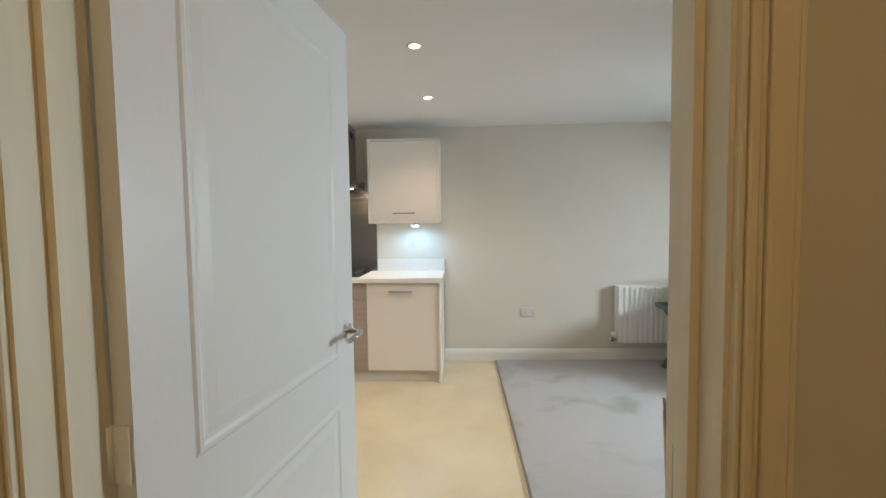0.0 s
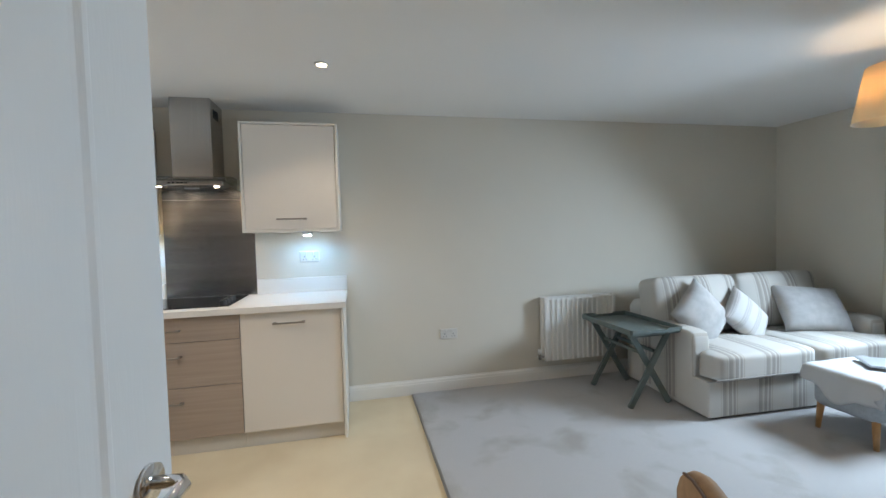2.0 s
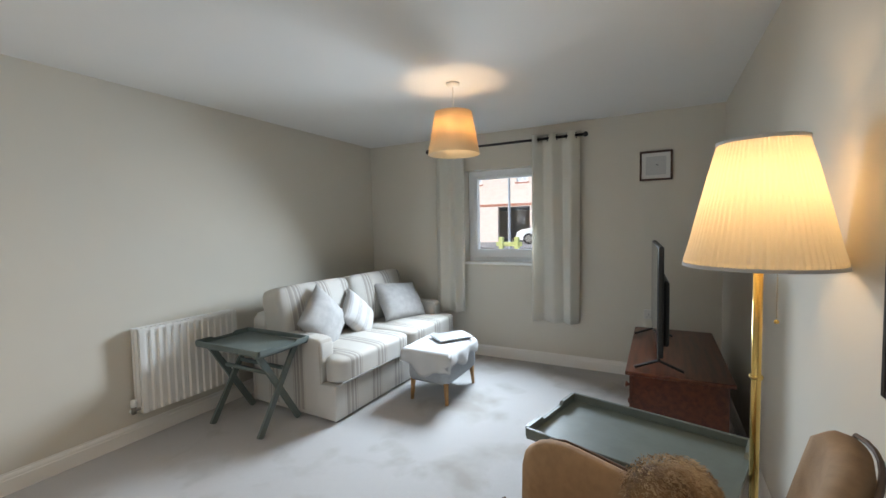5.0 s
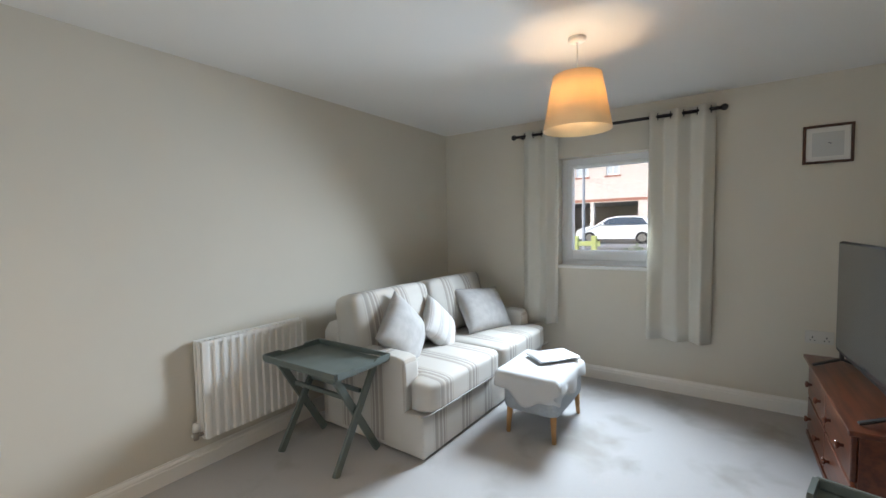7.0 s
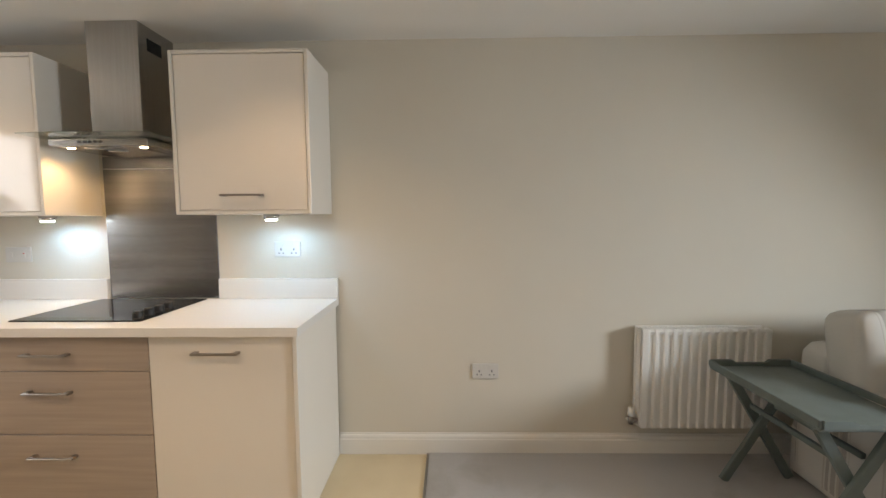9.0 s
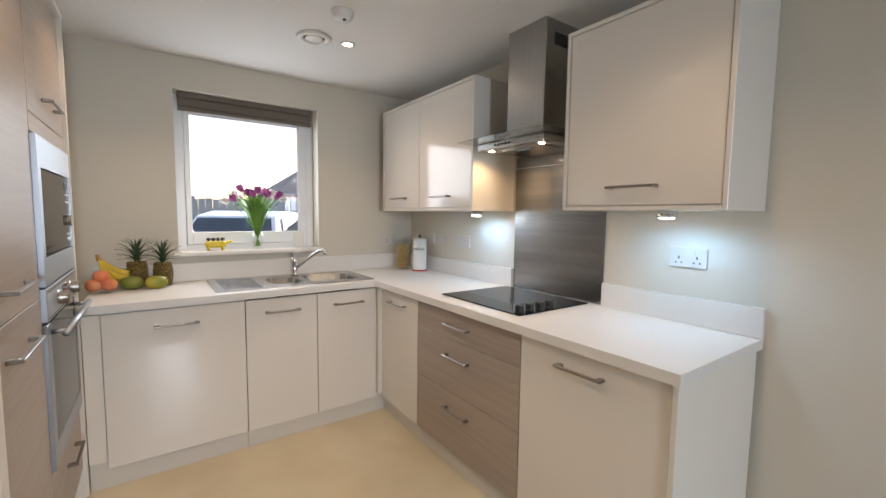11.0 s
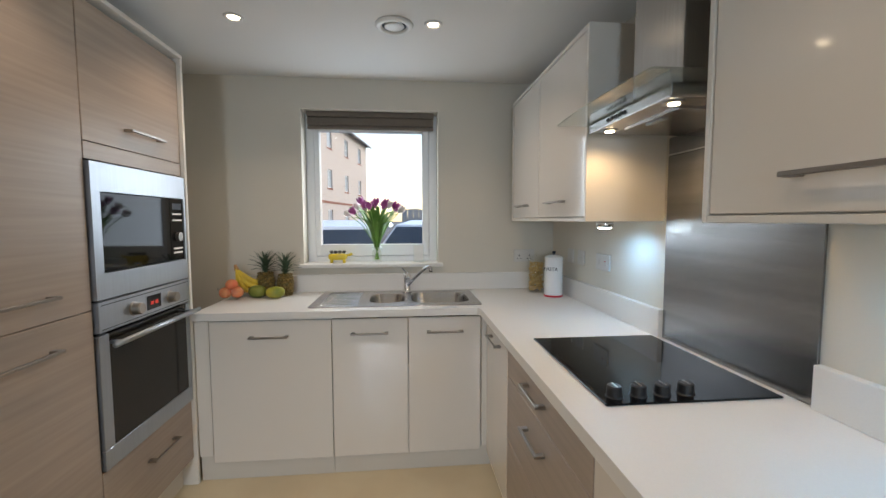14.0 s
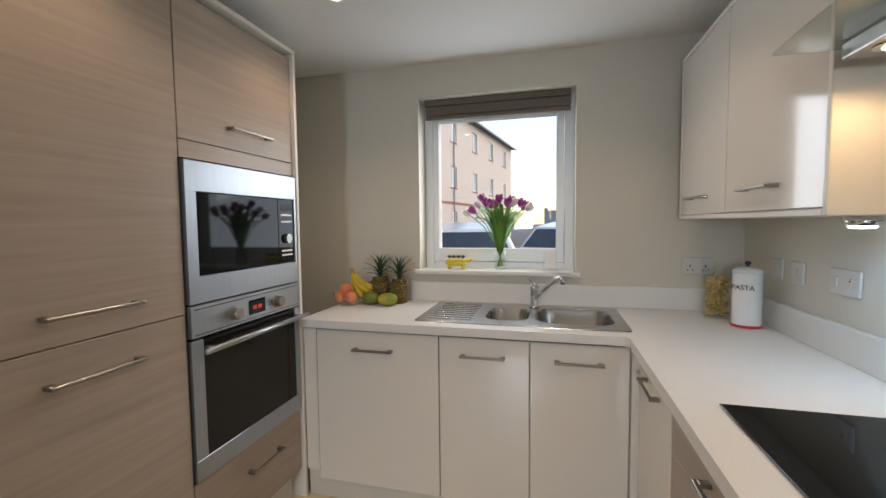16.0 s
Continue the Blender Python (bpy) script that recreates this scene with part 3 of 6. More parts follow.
upper(-0.463, 0.192, "cream gloss wall cabinet with a single lift-up door", [(-0.445, 0.174, -0.135, 0.100)])
upper(-2.225, -1.102, "cream gloss double-door wall cabinet in the window corner", [(-2.207, -1.690, -1.96, 0.1), (-1.688, -1.120, -1.42, 0.1)])

# under-cabinet lights
for x, y, lab in ((-0.045, 4.06, "small round light under the single wall cabinet, cool white"), (-1.245, 4.12, "small round light under the double wall cabinet, cool white")):
    u = unit("cabinet_light", lab, "light fitting", (x, y, 1.386), "cabinet lights")
    wpart("body", lathe([(0, 0), (0.036, 0), (0.036, -0.022), (0.030, -0.026), (0, -0.026)], (x, y, 1.3855), 24), M["chrome"], u, "", True)
    wpart("lens", lathe([(0, -0.0265), (0.028, -0.0265), (0.024, -0.031), (0, -0.032)], (x, y, 1.3855), 20), M["led"], u, "glowing frosted lens")

# cooker hood
u = unit("cooker_hood", "stainless steel chimney cooker hood with curved glass canopy", "cooker hood", (-0.78, 4.3, 1.66))
wpart("chimney", box((-0.905, 4.035, 1.775), (-0.650, 4.298, CE - 0.001), 0.004, 2), M["steel"], u)
wpart("vent_grille", boxes(*[((-0.6498, 4.10 + 0.013 * k, 2.20), (-0.6475, 4.106 + 0.013 * k, 2.26)) for k in range(8)]), M["black"], u)
wpart("body", box((-1.040, 3.945, 1.712), (-0.565, 4.298, 1.745), 0.004, 2), M["steel"], u)
wpart("filter", box((-0.94, 4.03, 1.707), (-0.65, 4.27, 1.7115)), M["steel"], u, "brushed metal grease filter")
wpart("handle", box((-0.84, 4.045, 1.701), (-0.75, 4.065, 1.7065), 0.002), M["light_steel"], u, "steel filter latch")
bm = bmesh.new()
ga = []
for k in range(17):
    x = -1.083 + k * (0.606 / 16)
    f = (x + 0.78) / 0.303
    ga.append((x, 3.838 - 0.012 * (1 - f * f)))
for z in (1.7540, 1.7480):
    for x, y in ga:
        bm.verts.new((x, y, z))
    bm.verts.new((-0.477, 4.296, z)), bm.verts.new((-1.083, 4.296, z))
bm.verts.ensure_lookup_table()
q_ = len(ga) + 2
bm.faces.new(bm.verts[:q_]), bm.faces.new(bm.verts[q_:])
for i in range(q_):
    j = (i + 1) % q_
    bm.faces.new((bm.verts[i], bm.verts[j], bm.verts[j + q_], bm.verts[i + q_]))
wpart("canopy", bm, M["smoke"], u, "clear curved glass canopy")
wpart("collar", box((-0.92, 4.0, 1.7545), (-0.64, 4.298, 1.7745)), M["steel"], u)
for k in range(5):
    wpart("button", box((-0.90 + k * 0.026, 3.9415, 1.724), (-0.884 + k * 0.026, 3.9445, 1.735), 0.001), M["black"], u)
for x in (-0.971, -0.617):
    lg = wpart("lamp", lathe([(0, 0), (0.030, 0), (0.030, -0.002), (0.022, -0.003), (0, -0.003)], (x, 3.990, 1.7115), 24), M["chrome"], u)
    wpart("lens", lathe([(0, 0), (0.016, 0), (0.014, -0.002), (0, -0.002)], (x, 3.990, 1.7082), 16), M["led_warm"], lg, "glowing lens")
    spot_lamp("hood_bulb", (x, 3.990, 1.698), (x, 4.02, 0), 1.4, (1.0, 0.72, 0.40), 160, 0.02)

# tall units
TX0, TX1, TX2, TX3 = -1.729, -1.092, -0.560, -0.535
YT = 2.145
u = unit("oven_tower", "tall taupe wood-grain housing for the oven and microwave", "kitchen cabinet", (-1.41, 1.85, 0))
wpart("carcass", boxes(((-1.727, 1.56, 0.15), (-1.710, 2.12, 2.165)), ((-1.115, 1.56, 0.15), (-1.095, 2.12, 2.165)), ((-1.709, 1.56, 0.15), (-1.116, 1.58, 2.165)),
                       ((-1.709, 1.581, 0.15), (-1.116, 2.12, 0.46)), ((-1.709, 1.581, 1.615), (-1.116, 2.12, 2.165))), M["cab_side"], u)
wpart("end_panel", box((-1.748, 1.56, 0), (-1.729, 2.162, 2.188), 0.002), M["cab_side"], u)
d = wpart("top_door", box((-1.726, YT - 0.018, 1.675), (-1.094, YT, 2.166), 0.002), M["grain"], u)
wpart("handle", pull_bm((-1.55, YT, 1.752), (-1.31, YT, 1.752), (0, 1, 0)), M["nickel"], d, "satin nickel bar handle")
wpart("filler", box((-1.726, YT - 0.018, 1.612), (-1.094, YT, 1.672), 0.001), M["grain"], u)
d = wpart("drawer_front", box((-1.726, YT - 0.018, 0.152), (-1.094, YT, 0.462), 0.002), M["grain"], u)
wpart("handle", pull_bm((-1.56, YT, 0.352), (-1.35, YT, 0.352), (0, 1, 0)), M["nickel"], d, "satin nickel bar handle")
wpart("plinth", box((-1.726, 2.070, 0), (-1.094, 2.086, 0.150)), M["plinth"], u)
wpart("cornice", box((-1.748, 2.10, 2.189), (-0.535, 2.164, 2.207), 0.002), M["cab_side"], u)

u = unit("larder_unit", "tall taupe wood-grain larder cupboard with two doors", "kitchen cabinet", (-0.82, 1.85, 0))
wpart("carcass", box((-1.090, 1.56, 0.15), (-0.563, 2.12, 2.165)), M["cab_side"], u)
for z0, z1, hz in ((0.152, 1.072, 0.980), (1.075, 2.166, 1.152)):
    d = wpart("door", box((-1.090, YT - 0.018, z0), (-0.562, YT, z1), 0.002), M["grain"], u)
    wpart("handle", pull_bm((-0.925, YT, hz), (-0.670, YT, hz), (0, 1, 0)), M["nickel"], d, "satin nickel bar handle")
wpart("end_panel", box((-0.559, 1.56, 0), (-0.500, 2.162, 2.188), 0.002), M["cab_side"], u)
wpart("plinth", box((-1.090, 2.070, 0), (-0.562, 2.086, 0.150)), M["plinth"], u)

u = unit("microwave", "built-in stainless steel microwave with black glass door", "microwave", (-1.41, 1.85, 1.095))
wpart("frame", boxes(((-1.722, YT - 0.01, 1.500), (-1.098, YT + 0.014, 1.604)), ((-1.722, YT - 0.01, 1.105), (-1.098, YT + 0.014, 1.200)),
                     ((-1.142, YT - 0.01, 1.2003), (-1.098, YT + 0.014, 1.4997)), ((-1.722, YT - 0.01, 1.2003), (-1.708, YT + 0.014, 1.4997))), M["light_steel"], u)
wpart("body", box((-1.68, 1.64, 1.11), (-1.14, YT - 0.012, 1.59)), M["black"], u)
wpart("door", box((-1.590, YT - 0.009, 1.203), (-1.145, YT + 0.010, 1.497), 0.002), M["black_glass"], u)
cp = wpart("control_panel", box((-1.706, YT - 0.009, 1.203), (-1.593, YT + 0.009, 1.497), 0.002), M["black_glass"], u)
wpart("dial", cyl((-1.652, YT + 0.009, 1.315), (-1.652, YT + 0.024, 1.315), 0.022), M["nickel"], cp)
wpart("display", box((-1.690, YT + 0.0093, 1.445), (-1.612, YT + 0.0103, 1.475)), M["ink"], cp)
for z in (1.39, 1.42, 1.255, 1.235):
    wpart("button", box((-1.690, YT + 0.0093, z), (-1.612, YT + 0.0113, z + 0.008)), M["white_plastic"], cp)
u = unit("oven", "built-in stainless steel single oven with dark glass door", "oven", (-1.41, 1.85, 0.465))
wpart("body", box((-1.68, 1.64, 0.48), (-1.14, YT - 0.012, 1.09)), M["black"], u)
cp = wpart("control_panel", box((-1.722, YT - 0.01, 0.985), (-1.098, YT + 0.016, 1.098), 0.002), M["light_steel"], u)
for x in (-1.290, -1.550):
    wpart("knob", lathe([(0, 0.034), (0.021, 0.034), (0.024, 0.028), (0.025, 0.004), (0.03, 0), (0, 0)], (0, 0, 0), 24), M["nickel"], cp).matrix_local = Matrix.Translation(Vector((x, YT + 0.016, 1.038)) - BASE[u.name]) @ Euler((radians(-90), 0, 0)).to_matrix().to_4x4() @ Matrix.Translation(BASE[u.name])
wpart("display", box((-1.475, YT + 0.0163, 1.010), (-1.375, YT + 0.0178, 1.070), 0.0005), M["black_glass"], cp)
wpart("clock_digits", boxes(((-1.452, YT + 0.018, 1.030), (-1.430, YT + 0.0185, 1.046)), ((-1.420, YT + 0.018, 1.030), (-1.398, YT + 0.0185, 1.046))), M["red"], cp)
wpart("groove", boxes(((-1.71, YT + 0.0162, 1.084), (-1.11, YT + 0.0168, 1.087)), ((-1.71, YT + 0.0162, 0.994), (-1.11, YT + 0.0168, 0.997))), M["black"], cp)
d = wpart("door", box((-1.722, YT - 0.01, 0.468), (-1.098, YT + 0.012, 0.545), 0.002), M["light_steel"], u)
wpart("stile", box((-1.150, YT - 0.01, 0.5453), (-1.098, YT + 0.012, 0.975), 0.002), M["light_steel"], d)
wpart("stile", box((-1.722, YT - 0.01, 0.5453), (-1.690, YT + 0.012, 0.975), 0.002), M["light_steel"], d)
wpart("window", box((-1.689, YT - 0.008, 0.546), (-1.151, YT + 0.010, 0.974), 0.001), M["oven_glass"], d, "dark tinted glass")
bm = cyl((-1.735, YT + 0.055, 0.940), (-1.115, YT + 0.055, 0.940), 0.011)
for x in (-1.69, -1.16):
    add_cyl(bm, (x, YT + 0.009, 0.940), (x, YT + 0.050, 0.940), 0.008, n=12)
wpart("handle", bm, M["light_steel"], d, "round steel bar handle", True)

# sink
u = unit("sink", "stainless steel one and a half bowl sink with drainer", "sink", (-2.05, 3.2, 0.915))


def rrect(x0, x1, y0, y1, r, z, n=6):
    out = []
    for cx, cy, a0 in ((x1 - r, y1 - r, 0), (x0 + r, y1 - r, 90), (x0 + r, y0 + r, 180), (x1 - r, y0 + r, 270)):
        for k in range(n + 1):
            a = radians(a0 + 90 * k / n)
            out.append((cx + r * math.cos(a), cy + r * math.sin(a), z))
    return out


def loft(bm, rings, cap=True):
    vs = [[bm.verts.new(p) for p in ring] for ring in rings]
    for a, b in zip(vs, vs[1:]):
        for i in range(len(a)):
            j = (i + 1) % len(a)
            bm.faces.new((a[i], a[j], b[j], b[i]))
    if cap:
        bm.faces.new(vs[-1])
    return vs


B1 = (-2.185, -1.895, 3.045, 3.255)
B2 = (-2.215, -1.875, 3.290, 3.640)
bm = bmesh.new()
outer = rrect(-2.290, -1.802, 2.725, 3.690, 0.02, 0.919)
es = []
vo = [bm.verts.new(p) for p in outer]
es += [bm.edges.new((vo[i], vo[(i + 1) % len(vo)])) for i in range(len(vo))]
rims = []
for b, r in ((B1, 0.07), (B2, 0.08)):
    vi = [bm.verts.new(p) for p in rrect(*b, r, 0.919)]
    rims.append(vi)
    es += [bm.edges.new((vi[i], vi[(i + 1) % len(vi)])) for i in range(len(vi))]
bmesh.ops.triangle_fill(bm, use_beauty=True, edges=es)
low = [bm.verts.new((x + (0.004 if x < -2.1 else -0.004) * -1, y, 0.9156)) for x, y, z in outer]
for i in range(len(vo)):
    j = (i + 1) % len(vo)
    bm.faces.new((vo[i], vo[j], low[j], low[i]))
wpart("deck", bm, M["chrome_sink"] if "chrome_sink" in M else M["steel"], u)
for b, r, dep in ((B1, 0.07, 0.10), (B2, 0.08, 0.16)):
    bm = bmesh.new()
    x0, x1, y0, y1 = b
    loft(bm, [rrect(x0, x1, y0, y1, r, 0.9188), rrect(x0 + 0.006, x1 - 0.006, y0 + 0.006, y1 - 0.006, r, 0.905), rrect(x0 + 0.015, x1 - 0.015, y0 + 0.015, y1 - 0.015, r, 0.919 - dep + 0.02),
              rrect(x0 + 0.04, x1 - 0.04, y0 + 0.04, y1 - 0.04, r * 0.7, 0.919 - dep)])
    bw = wpart("bowl", bm, M["steel"], u, smooth=True)
    wpart("waste", lathe([(0, 0.001), (0.03, 0.001), (0.035, 0.003), (0.038, 0)], ((x0 + x1) / 2, (y0 + y1) / 2, 0.919 - dep + 0.0005), 16), M["chrome"], bw)
for k in range(9):
    wpart("drainer_rib", box((-2.235 + k * 0.045, 2.775, 0.9192), (-2.228 + k * 0.045, 2.985, 0.9225), 0.001), M["steel"], u)
u = unit("tap", "chrome single-lever mixer tap with swivel spout behind the sink", "tap", (-2.235, 3.27, 0.919))
wpart("body", lathe([(0, 0), (0.028, 0), (0.028, 0.006), (0.023, 0.012), (0.022, 0.085), (0.025, 0.095), (0.024, 0.115), (0.012, 0.13), (0, 0.132)], (-2.235, 3.27, 0.9195), 24), M["chrome"], u, "", True)
wpart("spout", tube([(-2.225, 3.275, 0.965), (-2.16, 3.315, 1.02), (-2.09, 3.36, 1.075), (-2.04, 3.39, 1.105), (-2.015, 3.405, 1.108), (-2.005, 3.412, 1.095), (-2.004, 3.413, 1.08)], 0.011, 12), M["chrome"], u, "", True)
wpart("lever", bar((-2.240, 3.265, 1.045), (-2.20, 3.235, 1.085), 0.016, 0.008, (0, 0, 1), 0.003), M["chrome"], u)


# sockets and switches
def plate(name, label, at, w, kind_, normal):
    """A face plate on a wall, built facing -y and turned."""
    rz = {"n": 0, "w": 90, "e": -90}[normal]
    u = thing(name, label, "wall socket" if "socket" in name else "switch", "", at, rz)
    p = part("plate", box((-w / 2, -0.009, -0.043), (w / 2, 0, 0.043), 0.003, 2), M["socket"], u)
    xs = (-0.036, 0.036) if w > 0.1 else (0,)
    for x in xs:
        if kind_ == "socket":
            part("switch", box((x * 0.72 - 0.006, -0.013, 0.016), (x * 0.72 + 0.006, -0.0093, 0.034), 0.001), M["socket"], u)
            part("pin_holes", boxes(((x - 0.003, -0.0096, -0.006), (x + 0.003, -0.0092, 0.006)), ((x - 0.015, -0.0096, -0.024), (x - 0.008, -0.0092, -0.018)), ((x + 0.008, -0.0096, -0.024), (x + 0.015, -0.0092, -0.018))), M["ink"], u)
        else:
            part("rocker", box((x - 0.008, -0.013, -0.015), (x + 0.008, -0.0093, 0.015), 0.002), M["socket"], u)
            if kind_ == "red" and x > 0:
                part("neon", box((x - 0.005, -0.0135, 0.004), (x + 0.005, -0.0131, 0.010)), M["red"], u)
    return u


plate("wall_socket", "white double wall socket above the end of the worktop", (-0.062, 4.299, 1.192), 0.147, "socket", "n")
plate("cooker_switch", "white cooker switch with a red rocker above the worktop", (-1.60, 4.299, 1.170), 0.147, "red", "n")
plate("wall_switch", "white fused spur switch above the worktop corner", (-1.868, 4.299, 1.170), 0.086, "switch", "n")
plate("wall_switch", "white blank-faced switch plate above the worktop corner", (-2.02, 4.299, 1.170), 0.086, "switch", "n")
plate("wall_socket", "white double socket on the window wall behind the jars", (-2.349, 4.09, 1.145), 0.147, "socket", "w")
plate("wall_socket", "white double wall socket low on the long magnolia wall", (1.045, 4.299, 0.492), 0.147, "socket", "n")
plate("wall_socket", "white double socket on the wall behind the television unit", (4.479, 1.30, 0.575), 0.147, "socket", "e")

# ceiling things
for x, y in SPOTS:
    u = thing("downlight", "white recessed ceiling downlight, switched on", "ceiling light", "downlights", (x, y, CE))
    part("bezel", lathe([(0.026, -0.001), (0.030, -0.006), (0.040, -0.006), (0.043, 0.0), (0.026, 0.0)], (0, 0, -0.0005), 28), M["white_plastic"], u, "", True)
    part("lamp", lathe([(0, -0.002), (0.024, -0.002), (0.0255, -0.001), (0, -0.0012)], (0, 0, 0), 20), M["led_warm"], u, "glowing lamp face")
u = thing("ceiling_vent", "round white extractor vent in the kitchen ceiling", "ceiling vent", "", (-1.573, 3.215, CE))
part("frame", lathe([(0.060, -0.004), (0.066, -0.016), (0.085, -0.013), (0.092, -0.001), (0.060, 0)], (0, 0, 0), 32), M["white_plastic"], u, "", True)
part("disc", lathe([(0, -0.014), (0.040, -0.014), (0.048, -0.009), (0.045, -0.004), (0, -0.004)], (0, 0, 0), 28), M["white_plastic"], u, "", True)
# near-black disc added to paint the shade in the ring-shaped gap
part("gap_shade", cyl((0, 0, -0.003), (0, 0, -0.001), 0.059), M["ink"], u)
u = thing("smoke_alarm", "white domed smoke alarm on the kitchen ceiling", "smoke alarm", "", (-1.21, 3.235, CE))
part("base", lathe([(0, 0), (0.055, 0), (0.055, -0.012), (0, -0.012)], (0, 0, 0), 32), M["white_plastic"], u, "", True)
part("cover", lathe([(0.050, -0.012), (0.050, -0.022), (0.040, -0.036), (0.018, -0.044), (0, -0.044)], (0, 0, 0), 32), M["white_plastic"], u, "", True)
part("test_button", lathe([(0, -0.049), (0.009, -0.048), (0.009, -0.043)], (0.02, 0, 0.003), 12), M["ink"], u)


# ---- kitchen things ----
M["petal"] = mat("purple_petal", (0.28, 0.03, 0.20), 0.5, color2=(0.45, 0.10, 0.32), scale=30)
M["petal_w"] = mat("white_petal", (0.72, 0.66, 0.62), 0.5)
M["leaf"] = mat("tulip_leaf", (0.17, 0.36, 0.06), 0.45, color2=(0.08, 0.22, 0.03), scale=14)
M["stem"] = mat("tulip_stem", (0.16, 0.34, 0.07), 0.5)
M["banana"] = mat("banana_skin", (0.72, 0.52, 0.05), 0.5, color2=(0.60, 0.42, 0.05), scale=25)
M["peach"] = mat("peach_skin", (0.74, 0.17, 0.08), 0.55, color2=(0.80, 0.32, 0.14), scale=14)
M["mango"] = mat("mango_skin", (0.50, 0.40, 0.05), 0.35, color2=(0.16, 0.22, 0.03), scale=7)
M["green_fruit"] = mat("green_mango_skin", (0.12, 0.16, 0.03), 0.35, color2=(0.22, 0.24, 0.04), scale=7)
M["pine"] = mat("pineapple_skin", (0.26, 0.16, 0.04), 0.6, color2=(0.09, 0.07, 0.02), scale=60)
M["pine_leaf"] = mat("pineapple_crown", (0.10, 0.15, 0.08), 0.5, color2=(0.05, 0.08, 0.045), scale=20)
M["blind"] = mat("brown_blind", (0.17, 0.14, 0.115), 0.9, var=0.1, scale=60, bump=0.2, bscale=300)
M["yellow"] = mat("yellow_ceramic", (0.78, 0.58, 0.06), 0.2, coat=0.4)
M["pasta"] = mat("pasta_shapes", (0.66, 0.47, 0.20), 0.6, color2=(0.45, 0.29, 0.10), scale=40)
M["enamel"] = mat("white_enamel", (0.80, 0.80, 0.80), 0.2, coat=0.3)
M["berry"] = mat("dark_succulent", (0.035, 0.035, 0.06), 0.5)
M["water"] = glass("water", (0.9, 0.98, 0.9), 0, 1.33)

# blind
u = unit("window_blind", "brown fabric blind drawn up to the top of the kitchen window", "blind", (-2.42, 3.03, 2.10))
wpart("headrail", box((-2.44, 2.610, 2.085), (-2.395, 3.462, 2.1205), 0.004), M["blind"], u)
wpart("fold", box((-2.432, 2.612, 2.030), (-2.404, 3.460, 2.0845), 0.008, 2), M["blind"], u)
wpart("fold", box((-2.427, 2.612, 2.004), (-2.410, 3.460, 2.029), 0.006, 2), M["blind"], u)

ZS = KZ0 + 0.0165
# vase of tulips on the sill
VX, VY = -2.405, 3.065
u = unit("vase_of_tulips", "clear glass vase of purple and white tulips on the sill", "flower vase", (VX, VY, ZS))
wpart("vase", lathe([(0, 0.0), (0.030, 0.0), (0.034, 0.01), (0.034, 0.06), (0.036, 0.112), (0.0335, 0.112), (0.031, 0.06), (0.030, 0.012), (0, 0.010)], (VX, VY, ZS), 28), M["clear"], u, "clear glass vase", True)
rnd = random.Random(11)
bq = wpart("bouquet", bmesh.new(), M["stem"], u)
heads = []
for k in range(17):
    a = 2.4 * k
    r = 0.035 + 0.125 * math.sqrt((k + 0.5) / 17)
    dy, dx = r * math.sin(a) * 1.15, r * math.cos(a) * 0.62
    h = 0.400 - 0.50 * (r - 0.03) + rnd.uniform(-0.02, 0.03)
    p0 = Vector((VX + dx * -0.10, VY + dy * -0.10, ZS + 0.02))
    p1 = Vector((VX + dx * 0.12, VY + dy * 0.12, ZS + 0.14))
    p2 = Vector((VX + dx * 0.55, VY + dy * 0.55, ZS + 0.16 + (h - 0.16) * 0.6))
    p3 = Vector((VX + dx, VY + dy, ZS + h))
    wpart("stem", tube([p0, p1, p2, p3], 0.0032, 6), M["stem"], bq, "", True)
    heads.append((p3, (p3 - p2).normalized()))
for k, (p, d) in enumerate(heads):
    bm = bmesh.new()
    m = Matrix.Translation(p) @ d.to_track_quat("Z", "Y").to_matrix().to_4x4()
    for j in range(6):
        rr = 0.017 if j % 2 else 0.015
        g = []
        for iu in range(5):
            t = iu / 4
            wid = 0.95 * math.sin(math.pi * (0.12 + 0.80 * t)) ** 0.7
            rad = rr * (0.45 + 1.1 * math.sin(math.pi * min(t, 0.75) * 0.72)) * (1 - 0.35 * max(0, t - 0.6))
            g.append([bm.verts.new(m @ Vector((rad * math.cos(j * math.pi / 3 + s * wid * 0.62), rad * math.sin(j * math.pi / 3 + s * wid * 0.62), 0.052 * t))) for s in (-1, 0, 1)])
        for iu in range(4):
            for s in range(2):
                bm.faces.new((g[iu][s], g[iu][s + 1], g[iu + 1][s + 1], g[iu + 1][s]))
    wpart("flower", bm, M["petal_w"] if k % 4 == 3 else M["petal"], u, "white tulip head" if k % 4 == 3 else "purple tulip head", True)
